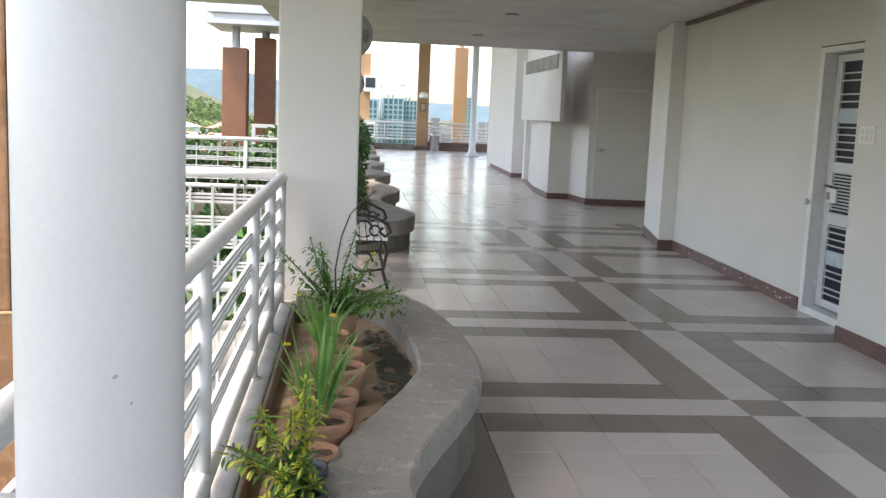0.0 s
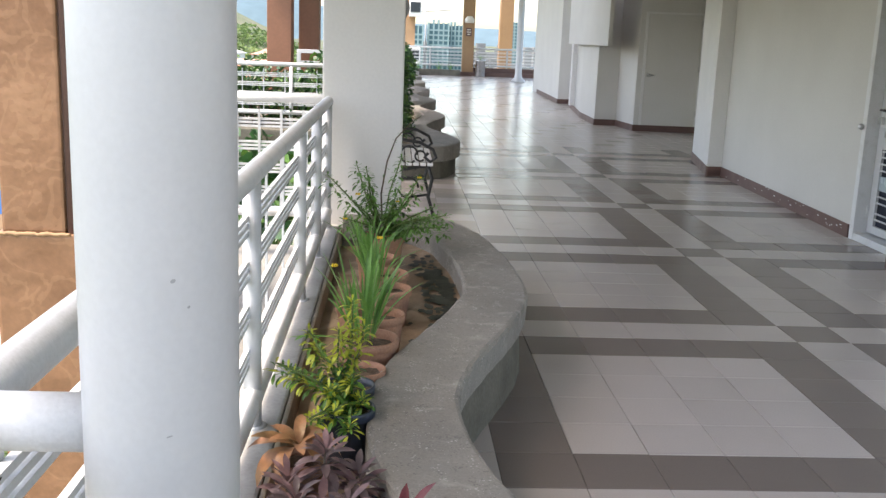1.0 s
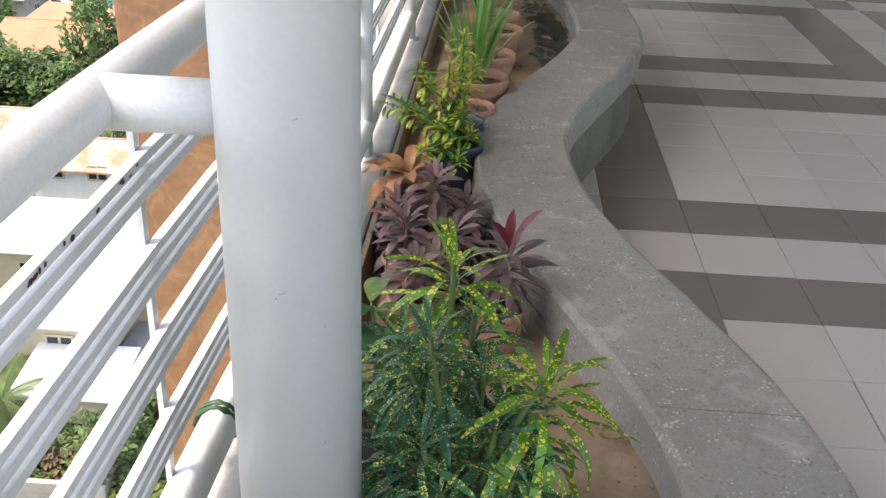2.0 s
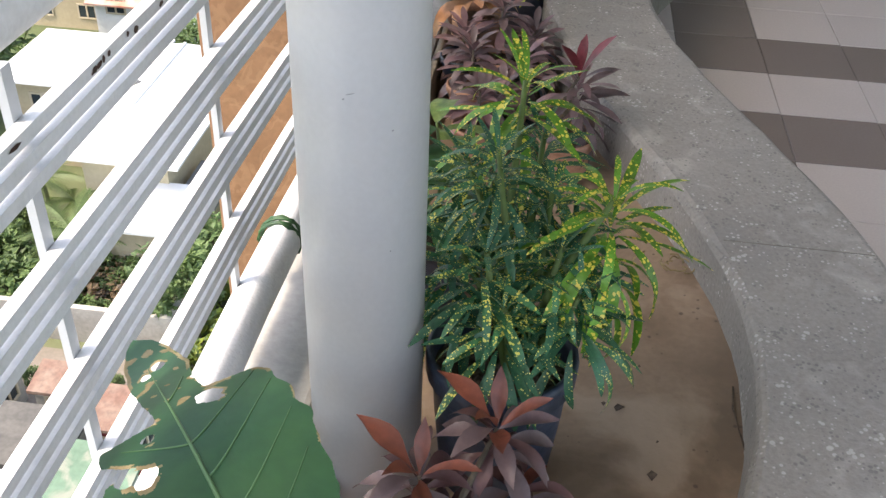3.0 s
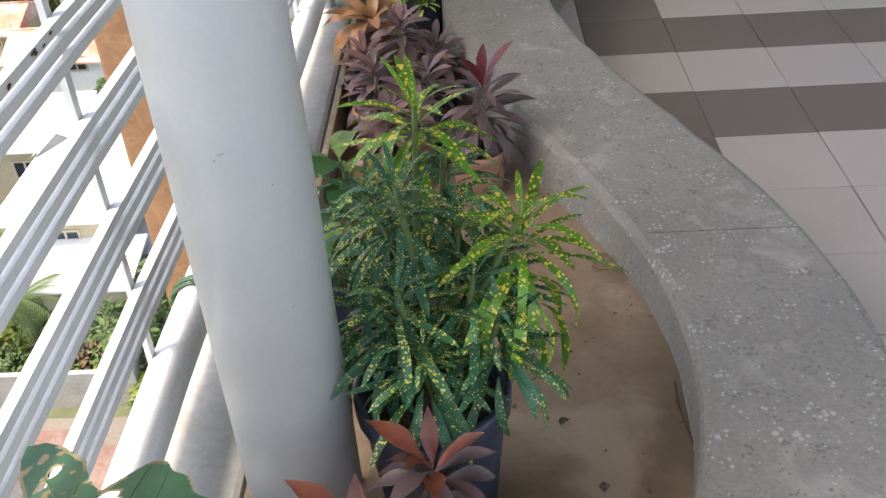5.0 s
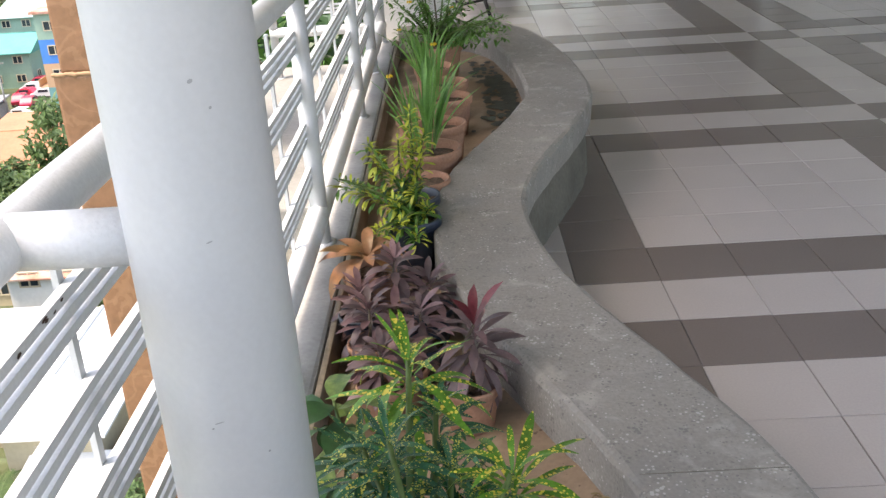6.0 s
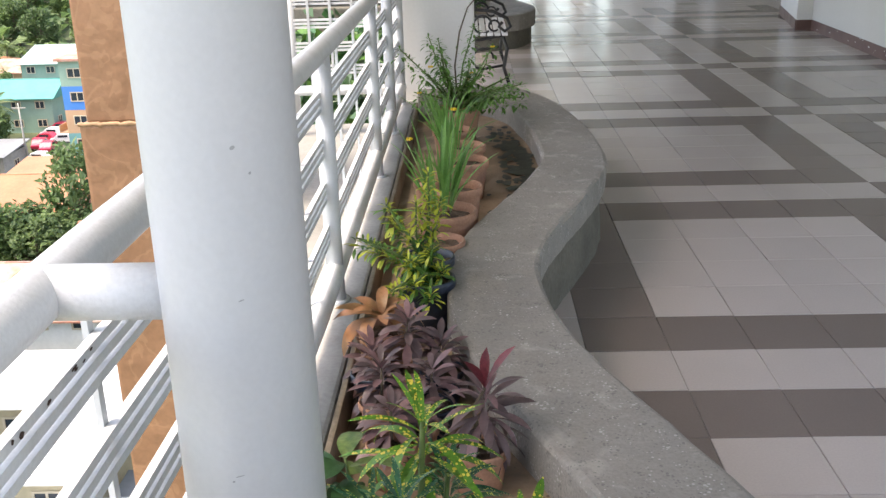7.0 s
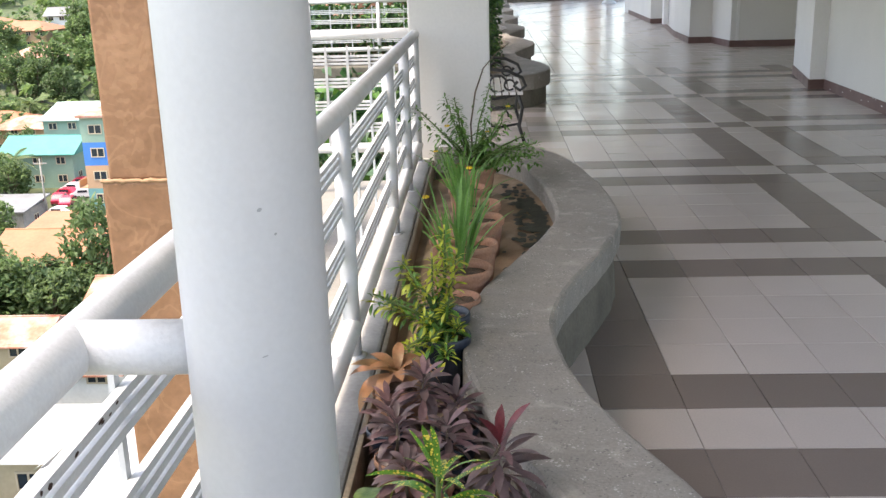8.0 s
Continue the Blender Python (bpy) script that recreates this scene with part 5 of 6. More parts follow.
ROOF_GREY = mat("grey_roof", (0.20, 0.20, 0.195), 0.6, vary=0.1, scale=0.4, fine=3)
PEACH = mat("peach_wall", (0.46, 0.29, 0.17), 0.8, vary=0.06, scale=0.5, fine=4)
CREAM = mat("cream_house_wall", (0.46, 0.38, 0.25), 0.8, vary=0.08, scale=0.5, fine=4)
BLUE_W = mat("bright_blue_wall", (0.045, 0.19, 0.50), 0.7, vary=0.06, scale=0.5, fine=4)
TEAL_W = mat("teal_wall", (0.13, 0.30, 0.29), 0.75, vary=0.06, scale=0.5, fine=4)
GREEN_W = mat("sage_wall", (0.24, 0.35, 0.27), 0.75, vary=0.06, scale=0.5, fine=4)
WHITE_W = mat("white_house_wall", (0.70, 0.69, 0.66), 0.75, vary=0.06, scale=0.5, fine=4)
FENCE = mat("stained_fence_wall", (0.33, 0.31, 0.27), 0.85, vary=0.15, scale=0.8, fine=5)
PANE = mat("window_pane", (0.03, 0.04, 0.05), 0.2, vary=0.2, scale=1)
FRAME = mat("window_frame", (0.5, 0.42, 0.30), 0.7, vary=0.05, scale=1)
TREE_A = leafy(mat("tree_leaf", (0.125, 0.20, 0.07), 0.6, vary=0.3, scale=0.8, fine=6, rand=0.2), 0.45)
TREE_B = leafy(mat("tree_leaf_light", (0.175, 0.26, 0.085), 0.6, vary=0.3, scale=0.8, fine=6, rand=0.2), 0.45)
PALM = leafy(mat("palm_frond", (0.13, 0.19, 0.06), 0.55, vary=0.25, scale=1.5, fine=8), 0.4)
CAR_RED = mat("red_car_paint", (0.45, 0.03, 0.06), 0.3, vary=0.05, scale=1)
CAR_WHITE = mat("white_car_paint", (0.75, 0.75, 0.75), 0.3, vary=0.03, scale=1)
TYRE = mat("tyre_rubber", (0.02, 0.02, 0.02), 0.8, vary=0.1, scale=3)
# far hills: haze is put into the base colour as pale blue
HILL = mat("haze_tinted_hill", (0.11, 0.165, 0.195), 1.0, vary=0.08, scale=0.004, fine=0.02, bump=0.0, spec=0.0)
TOWER = mat("tower_facade", (0.22, 0.32, 0.32), 0.7, vary=0.05, scale=0.05, fine=0.5, spec=0.1)
TOWER_D = mat("tower_window", (0.07, 0.15, 0.17), 0.4, vary=0.1, scale=0.05, fine=0.5, spec=0.2)
CITY = mat("far_city", (0.24, 0.25, 0.25), 0.9, vary=0.2, scale=0.02, fine=0.2, spec=0.0)


def hill(x, y):
    """Wooded rise beyond the town."""
    r = math.hypot(x, y)
    left = 1 / (1 + math.exp((x + 0.10 * y) / 25.0))
    rise = max(0.0, r - 190)
    return GZ + left * (0.10 * rise) * (1 + 0.35 * noise.noise((x * 0.008, y * 0.008, 3))) * (1 if r < 700 else math.exp(-(r - 700) / 600))


bm = BM()
rad = [0, 15, 30, 50, 75, 105, 140, 180, 220, 260, 310, 370, 450, 550, 700, 900, 1200, 1700, 2500, 4800]
SEG = 72
prev = None
c0 = bm.verts.new((0, 0, GZ))
for r in rad[1:]:
    ring = [bm.verts.new((r * math.cos(a), r * math.sin(a), hill(r * math.cos(a), r * math.sin(a)))) for a in (2 * math.pi * j / SEG for j in range(SEG))]
    for j in range(SEG):
        f = bm.faces.new((prev[j], ring[j], ring[(j + 1) % SEG], prev[(j + 1) % SEG])) if prev else bm.faces.new((c0, ring[j], ring[(j + 1) % SEG]))
        f.smooth = True
    prev = ring
ground = struct("ground", bm, GROUND, "dry ground of the hillside town reaching the horizon", "ground")

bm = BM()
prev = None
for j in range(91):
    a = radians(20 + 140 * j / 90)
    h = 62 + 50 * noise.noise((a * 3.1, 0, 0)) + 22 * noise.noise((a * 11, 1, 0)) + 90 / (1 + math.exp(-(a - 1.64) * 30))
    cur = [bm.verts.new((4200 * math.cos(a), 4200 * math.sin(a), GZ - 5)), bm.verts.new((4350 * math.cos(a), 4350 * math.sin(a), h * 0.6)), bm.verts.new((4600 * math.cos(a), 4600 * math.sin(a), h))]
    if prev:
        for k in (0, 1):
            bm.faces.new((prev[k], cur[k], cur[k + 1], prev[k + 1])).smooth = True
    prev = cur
struct("backdrop", bm, HILL, "mountains on the horizon, haze put into their pale colour", "backdrop")

bm = BM()
prism(bm, [(-60, 25.0), (-10, 24.2), (-10, 28.4), (-60, 29.0)], GZ - 0.3, GZ + 0.03)
prism(bm, [(-66, 30), (-60, 30), (-52, 112), (-62, 150), (-68, 150), (-58, 112)], GZ - 0.3, GZ + 0.025)
struct("road", bm, ROAD, "dusty pale road through the town", "road")


def window(parent, x, y, z, w, h, normal="y-"):
    """Frame and pane set a little proud of a wall."""
    s = -1 if normal.endswith("-") else 1
    bm = BM()
    t = 0.12
    for a0, a1, b0, b1 in ((-w / 2, w / 2, -h / 2, -h / 2 + t), (-w / 2, w / 2, h / 2 - t, h / 2), (-w / 2, -w / 2 + t, -h / 2 + t, h / 2 - t), (w / 2 - t, w / 2, -h / 2 + t, h / 2 - t), (-t / 2, t / 2, -h / 2 + t, h / 2 - t)):
        if normal[0] == "y":
            box(bm, x + a0, x + a1, min(y, y + s * 0.09), max(y, y + s * 0.09), z + b0, z + b1)
        else:
            box(bm, min(x, x + s * 0.09), max(x, x + s * 0.09), y + a0, y + a1, z + b0, z + b1)
    wn_ = part("window", bm, FRAME, parent)
    bm = BM()
    if normal[0] == "y":
        box(bm, x - w / 2 + t, x + w / 2 - t, min(y, y + s * 0.03), max(y, y + s * 0.03), z - h / 2 + t, z + h / 2 - t)
    else:
        box(bm, min(x, x + s * 0.03), max(x, x + s * 0.03), y - w / 2 + t, y + w / 2 - t, z - h / 2 + t, z + h / 2 - t)
    part("pane", bm, PANE, wn_)


def house(x, y, w, d, h, wall, roof, label, style="hip", rise=1.6, over=0.6, turn=0, z=None, wins=True):
    """Walls, pitched roof with ribs and overhang, windows on the sides."""
    zz = GZ if z is None else z
    hs = thing("house", label, "house", pose(x, y, zz, 0, 0, turn), "houses of the town")
    bm = BM()
    box(bm, -w / 2, w / 2, -d / 2, d / 2, -3 if z is not None else 0, h)
    part("wall", bm, wall, hs)
    bm = BM()
    a, b = w / 2 + over, d / 2 + over
    if style == "flat":
        box(bm, -a, a, -b, b, h + 0.01, h + 0.25)
    elif style == "shed":
        vs = box(bm, -a, a, -b, b, h + 0.02, h + 0.18)
        for v in vs:
            if v.co.y > 0:
                v.co.z += rise
    else:
        long_x = w >= d
        run = 0 if style == "gable" else min(a, b) * 0.95
        r0, r1 = (Vector((-a + run, 0, h + rise)), Vector((a - run, 0, h + rise))) if long_x else (Vector((0, -b + run, h + rise)), Vector((0, b - run, h + rise)))
        e = [Vector((-a, -b, h)), Vector((a, -b, h)), Vector((a, b, h)), Vector((-a, b, h))]
        t = Vector((0, 0, 0.14))
        E = [bm.verts.new(v + t) for v in e]
        U = [bm.verts.new(v) for v in e]
        R0, R1 = bm.verts.new(r0 + t), bm.verts.new(r1 + t)
        if long_x:
            fs = [(E[0], E[1], R1, R0), (E[1], E[2], R1), (E[2], E[3], R0, R1), (E[3], E[0], R0)]
        else:
            fs = [(E[0], E[1], R0), (E[1], E[2], R1, R0), (E[2], E[3], R1), (E[3], E[0], R0, R1)]
        for f in fs:
            bm.faces.new(f)
        for i in range(4):
            bm.faces.new((U[i], U[(i + 1) % 4], E[(i + 1) % 4], E[i]))
        bm.faces.new(U[::-1])
    rf_ = part("roof", bm, roof, hs)
    if style in ("hip", "gable"):
        bm = BM()
        tube(bm, [r0 + t, r1 + t + Vector((0.02, 0.02, 0))], 0.10, 6)
        part("ridge", bm, roof, rf_)
    if wins:
        n = max(1, int(w / 3.2))
        for k in range(n):
            for fl in range(max(1, round(h / 2.9))):
                window(hs, -w / 2 + w * (k + 0.5) / n, -d / 2, 1.5 + 2.8 * fl, 1.5, 1.2, "y-")
        n = max(1, int(d / 3.6))
        for k in range(n):
            window(hs, w / 2, -d / 2 + d * (k + 0.5) / n, min(h - 1.2, 1.7), 1.4, 1.2, "x+")
    return hs


h1 = house(-21.9, 43.0, 4.6, 12.0, 5.8, CREAM, ROOF_W, "cream house under a wide white metal roof", "hip", 1.7, 1.0)
bm = BM()
vs = [bm.verts.new(p) for p in ((-3.2, -0.4, 6.05), (0.2, -0.4, 6.6), (-1.6, -0.4, 7.45), (-1.6, 2.2, 7.55), (-3.5, -0.6, 6.0), (0.4, -0.6, 6.7), (-1.6, -0.6, 7.6))]
for k, f in enumerate(((0, 1, 2), (4, 6, 3), (6, 5, 3))):
    bm.faces.new([vs[i] for i in f]).material_index = int(k > 0)
part("dormer", bm, [ROOF_GREY, ROOF_W], h1, "small louvred gable vent")
house(-20.4, 35.2, 4.2, 2.8, 3.6, CREAM, ROOF_W, "low white-roofed annex of the cream house", "shed", 0.6, 0.5)
house(-28.4, 47.2, 6.6, 5.6, 5.8, CREAM, ROOF_W, "cream wing under a white hipped metal roof", "hip", 1.4, 0.9)
house(-18.1, 38.4, 1.6, 3.8, 3.5, CREAM, ROOF_GREY, "lean-to with a grey slab roof beside the cream house", "flat", 0.3, 0.3)
house(-29.5, 75.0, 9.0, 7.0, 5.0, WHITE_W, ROOF_R, "white house with a patched rusty roof", "gable", 1.5, 0.6)
house(-38.4, 67.0, 7.0, 6.0, 4.6, CREAM, ROOF_R, "small house with a rusty brown roof", "gable", 1.2, 0.5)
house(-43.4, 91.0, 12.5, 12.0, 4.6, PEACH, ROOF_O, "wide house under a large orange roof", "gable", 2.0, 0.6)
house(-49.0, 105.0, 9.0, 6.0, 3.6, PEACH, ROOF_O, "low house with a flat peach roof", "shed", 0.6, 0.4)
house(-63.0, 116.0, 8.0, 7.0, 3.2, FENCE, ROOF_GREY, "grey shed with a light metal roof", "shed", 0.6, 0.4)
house(-70.0, 146.0, 11.0, 9.0, 5.2, GREEN_W, ROOF_G, "house with a teal gabled roof", "gable", 2.2, 0.7)
house(-66.0, 166.0, 20.0, 16.0, 8.0, GREEN_W, ROOF_P, "long hall with a pale green sheet roof", "gable", 2.0, 0.6)
house(-86.0, 176.0, 13.0, 10.0, 4.6, PEACH, ROOF_R, "houses with red and rust roofs", "hip", 1.8, 0.6)
house(-96.0, 186.0, 11.0, 9.0, 4.2, WHITE_W, ROOF_O, "white house with an orange roof", "hip", 1.8, 0.6)
house(-30.2, 61.8, 6.4, 5.6, 4.4, WHITE_W, ROOF_R, "white house with a patched rusty sheet roof", "gable", 1.3, 0.5)
house(-19.4, 20.7, 3.2, 2.6, 2.7, FENCE, mat("dusty_slab_roof", (0.085, 0.08, 0.07), 0.9, vary=0.2, scale=0.9, fine=5, bump=0.3, second=(0.045, 0.043, 0.04)), "block shed with a dusty grey flat roof", "flat", 0.5, 0.3)
house(-19.9, 17.5, 3.0, 1.5, 3.0, WHITE_W, ROOF_W, "narrow shed with a pale sheet roof", "shed", 0.3, 0.2)
RUST_SHEET = mat("rusted_sheet", (0.13, 0.065, 0.045), 0.85, vary=0.25, scale=0.8, fine=5, second=(0.20, 0.15, 0.115), patch=0.56)
house(-19.6, 24.3, 2.4, 1.3, 2.2, FENCE, RUST_SHEET, "low shelter with a rusty sheet roof", "shed", 0.3, 0.2)
house(-23.6, 24.0, 2.6, 2.4, 2.6, FENCE, RUST_SHEET, "small shelter with a maroon sheet roof", "shed", 0.4, 0.3)
house(-16.2, 17.2, 3.6, 4.4, 3.4, WHITE_W, stains(mat("mossy_sheet_roof", (0.105, 0.165, 0.115), 0.8, vary=0.12, scale=0.8, fine=5, spec=0.2), (0.20, 0.205, 0.165), 0.9, 0.5, 0.6, 0.8), "shed with a stained pale green sheet roof", "shed", 0.5, 0.4)
house(-16.5, 22.6, 1.8, 1.6, 2.6, mat("red_boards", (0.22, 0.025, 0.025), 0.8, vary=0.2, scale=1), RUST_SHEET, "small red boarded hut", "shed", 0.4, 0.3)
house(-26.5, 22.0, 5.0, 4.0, 2.8, FENCE, ROOF_R, "low block shed with a rusty sheet roof", "shed", 0.4, 0.3)
for x, y, w, d, wl_, rf, st in ((-132, 278, 18, 12, PEACH, ROOF_O, "hip"), (-150, 290, 14, 12, WHITE_W, ROOF_O, "hip"), (-129, 306, 16, 12, WHITE_W, ROOF_GREY, "gable"), (-112, 240, 14, 10, CREAM, ROOF_R, "hip"), (-165, 265, 14, 11, PEACH, ROOF_O, "gable"),
                               (-105, 330, 16, 12, WHITE_W, ROOF_R, "hip"), (-80, 350, 16, 12, WHITE_W, ROOF_O, "hip"), (-66, 300, 13, 11, WHITE_W, ROOF_W, "hip"), (-58, 380, 15, 12, CREAM, ROOF_R, "gable"), (-75, 420, 16, 12, WHITE_W, ROOF_W, "hip"), (-48, 330, 13, 10, WHITE_W, ROOF_O, "hip"), (-60, 460, 15, 12, WHITE_W, ROOF_R, "hip")):
    house(x, y, w, d, 5.0, wl_, rf, "distant pale house among trees", st, 2.4, 0.8, z=hill(x, y), turn=rng.uniform(-25, 25))
bm = BM()
lathe(bm, [(2.2, 0), (2.2, 9), (2.4, 9.1), (2.4, 9.8)], 16, centre=(0, 0))
ob = part("water_tower", bm, WHITE_W)
ob.location = (-142, 272, hill(-142, 272))
tagged(ob, "pale round water tower beside an orange roof", "tower")

# four-storey painted building
bb = thing("apartment_building", "four-storey house banded teal, peach, blue and sage", "building", pose(-49.6, 133.0, GZ))
for k, (m, h0, h1_) in enumerate(((TEAL_W, 0, 3.2), (PEACH, 3.2, 6.4), (BLUE_W, 6.4, 9.6), (GREEN_W, 9.6, 13.0))):
    bm = BM()
    box(bm, -6.4, 6.4, -7, 7, h0 + 0.002, h1_)
    part("wall", bm, m, bb)
    for x in (-4.4, -0.8, 2.8):
        window(bb, x, -7, h0 + 1.8, 1.9, 1.3, "y-")
bm = BM()
box(bm, -6.8, 6.8, -7.5, 7.5, 13.01, 13.35)
part("roof", bm, ROOF_R, bb)
bm = BM()
box(bm, -7.6, -6.42, -7, 0, 3.2, 3.35)
box(bm, -7.6, -7.5, -7, 0, 3.351, 4.3)
part("balcony", bm, PEACH, bb)

# garden wall, cars, poles
bm = BM()
box(bm, -60, -17.2, 29.2, 29.5, GZ, GZ + 2.1)
box(bm, -17.2, -16.9, 29.2, 37, GZ, GZ + 2.1)
struct("fence_wall", bm, FENCE, "stained block garden wall along the road", "wall")


def car(x, y, turn, paint):
    c = thing("car", "small parked car beside the painted building", "car", pose(x, y, GZ + 0.03, 0, 0, turn), "parked cars")
    bm = BM()
    prof = [(-2.0, 0.35), (-2.05, 0.8), (-1.5, 0.95), (-0.9, 1.45), (0.7, 1.48), (1.2, 1.0), (2.0, 0.85), (2.05, 0.35)]
    L = [bm.verts.new((px, -0.82, pz)) for px, pz in prof]
    R = [bm.verts.new((px, 0.82, pz)) for px, pz in prof]
    bm.faces.new(L), bm.faces.new(R[::-1])
    for i in range(8):
        bm.faces.new((L[i], R[i], R[(i + 1) % 8], L[(i + 1) % 8]))
    bmesh.ops.recalc_face_normals(bm, faces=bm.faces[:])
    bmesh.ops.bevel(bm, geom=bm.edges[:], offset=0.07, segments=2, affect="EDGES")
    part("body", bm, paint, c)
    bm = BM()
    for s in (-0.835, 0.835):
        box(bm, -0.8, 0.6, s - 0.01, s + 0.01, 1.0, 1.36)
    part("side_glass", bm, PANE, c)
    for wx in (-1.25, 1.25):
        for wy in (-0.8, 0.8):
            bm = BM()
            tube(bm, [(wx, wy - 0.1, 0.32), (wx, wy + 0.1, 0.32)], 0.32, 14)
            part("wheel", bm, TYRE, c)


for k, (x, y) in enumerate(((-62.5, 131), (-62.8, 134.5), (-63.2, 138), (-60.5, 129), (-63.6, 142), (-60.0, 134), (-60.4, 139), (-66.5, 130), (-58.8, 122.5), (-56, 119))):
    car(x, y, rng.uniform(-12, 12) + (0 if k % 3 else 90), (CAR_RED, CAR_RED, CAR_WHITE)[k % 3])
for x, y in ((-58.5, 118), (-30, 30.6), (-52, 88)):
    bm = BM()
    tube(bm, [(0, 0, 0), (0, 0, 9)], [0.16, 0.10], 8)
    box(bm, -0.9, 0.9, -0.06, 0.06, 8.3, 8.45)
    ob = part("utility_pole", bm, FENCE)
    ob.location = (x, y, GZ)
    tagged(ob, "grey concrete utility pole with a crossarm", "pole")


def tree_mesh(name, seed, r, h, leaf, n_clump, per, mats):
    """Tapered trunk with limbs and a broken crown of leaf clumps."""
    q = random.Random(seed)
    wood = BM()
    tube(wood, [(0, 0, 0), (0.1 * r, 0, h * 0.3), (0, 0.1 * r, h * 0.55), (0, 0, h * 0.8)], [0.075 * r, 0.055 * r, 0.04 * r, 0.015 * r], 7)
    V, F, M = [], [], []
    for c in range(n_clump):
        a, u = q.uniform(0, 6.28), q.uniform(0.0, 1.0)
        z = h * (0.34 + 0.62 * u)
        rr = r * (0.25 + 0.75 * math.sin(math.pi * (0.18 + 0.72 * u))) * math.sqrt(q.uniform(0.2, 1)) * 0.86
        cx_, cy_ = rr * math.cos(a), rr * math.sin(a)
        if c < 9:
            tube(wood, [(0, 0, h * q.uniform(0.25, 0.5)), (cx_ * 0.5, cy_ * 0.5, z * 0.85), (cx_, cy_, z)], [0.03 * r, 0.02 * r, 0.008 * r], 5)
        cr = r * q.uniform(0.20, 0.36)
        mi = 1 if q.random() < 0.42 else 0
        for k in range(per):
            d = Vector((q.gauss(0, 1), q.gauss(0, 1), q.gauss(0, 0.75))).normalized() * cr * q.uniform(0.55, 1.05)
            p = Vector((cx_, cy_, z)) + d
            m = aim(p, q.uniform(0, 6.28), q.uniform(-1.1, 0.7), q.uniform(-0.7, 0.7), q.uniform(0.6, 1.35) * leaf)
            b = len(V)
            V += [m @ Vector(t) for t in ((0, -0.5, 0), (0.28, 0, 0.06), (0, 0.55, -0.1), (-0.28, 0, 0.06))]
            F.append((b, b + 1, b + 2, b + 3))
            M.append(mi)
    me = bpy.data.meshes.new("crown")
    me.from_pydata(V, [], F)
    for m in mats:
        me.materials.append(m)
    me.polygons.foreach_set("material_index", M)
    return mesh_of("trunk", wood, BARK), me


TREES = [tree_mesh("tree", s, 3.4, 7.5, 0.62, 46, 34, mats) for s, mats in ((1, [TREE_A, TREE_B]), (2, [TREE_A, TREE_B]), (3, [TREE_B, TREE_A]), (4, [TREE_A, TREE_A]))]


def tree(x, y, s, k, z=None, tall=1.0):
    t = thing("tree", "leafy green broadleaf tree among the houses", "tree", pose(x, y, (GZ if z is None else z) - 0.1, 0, 0, k * 73), "town trees")
    for nm, me in zip(("trunk", "crown"), TREES[k % 4]):
        ob = new(nm, me)
        ob.parent, ob.scale = t, (s, s, s * tall)


spots = [(-44.6, 77.5, 1.0, 0), (-41.2, 78.8, 0.95, 0), (-37.4, 77.5, 0.9, 0), (-46, 79, 1.0, 0), (-42.5, 77, 1.05, 0), (-39, 75.5, 0.9, 0), (-49, 82, 1.1, 0), (-38.0, 83.5, 1.1, 1.35), (-45, 73, 0.8, 0), (-53, 77, 1.1, 0), (-40, 54, 1.2, 0), (-38, 49.5, 1.25, 0), (-42, 45, 1.1, 0), (-36.5, 41, 1.0, 0),
         (-17.2, 31.0, 0.65, 0), (-16.4, 34.0, 0.6, 0), (-24.5, 34.5, 0.38, 0), (-27.5, 34.0, 0.45, 0), (-22.0, 33.4, 0.34, 0), (-31, 35.5, 0.7, 0), (-34.5, 38.0, 0.8, 0), (-20.5, 33.0, 0.3, 0), (-29.5, 33.0, 0.4, 0), (-14.6, 38.5, 0.8, 0), (-13.5, 44, 0.9, 0),
         (-66, 124, 1.0, 0), (-70, 128, 1.1, 0), (-75, 132, 1.2, 0), (-80, 138, 1.3, 0), (-72, 121, 1.0, 0), (-60, 107, 0.8, 0), (-66, 109, 0.9, 0), (-84, 148, 1.2, 0), (-88, 157, 1.2, 0), (-78, 153, 1.0, 0), (-94, 164, 1.3, 0),
         (-62, 98, 1.0, 0), (-57, 92, 0.8, 0), (-100, 172, 1.4, 0), (-90, 200, 1.4, 0), (-98, 206, 1.5, 0), (-106, 212, 1.5, 0), (-82, 206, 1.3, 0), (-112, 200, 1.4, 0), (-74, 196, 1.3, 0), (-104, 226, 1.5, 0), (-96, 232, 1.5, 0), (-120, 228, 1.6, 0),
         (-126, 250, 1.6, 0), (-110, 262, 1.6, 0), (-100, 252, 1.5, 0), (-142, 252, 1.7, 0), (-88, 240, 1.5, 0), (-118, 282, 1.6, 0), (-104, 296, 1.7, 0), (-92, 280, 1.6, 0), (-30, 66, 0.8, 0), (-24, 55, 0.7, 0), (-48, 66, 1.0, 0), (-25.3, 25.2, 0.35, 0), (-30.0, 19.0, 0.7, 0), (-24.0, 15.5, 0.6, 0), (-20.9, 17.0, 0.36, 0), (-22.4, 26.0, 0.16, 0), (-18.6, 26.2, 0.15, 0), (-25.6, 33.2, 0.3, 0), (-23.2, 34.2, 0.42, 0), (-26.5, 32.6, 0.28, 0), (-28.6, 35.6, 0.5, 0), (-21.2, 32.4, 0.26, 0), (-32.6, 33.0, 0.5, 0), (-30.6, 38.2, 0.6, 0)]
for k, (x, y, s, tl) in enumerate(spots):
    tree(x, y, s, k, hill(x, y), tl or 1.0)

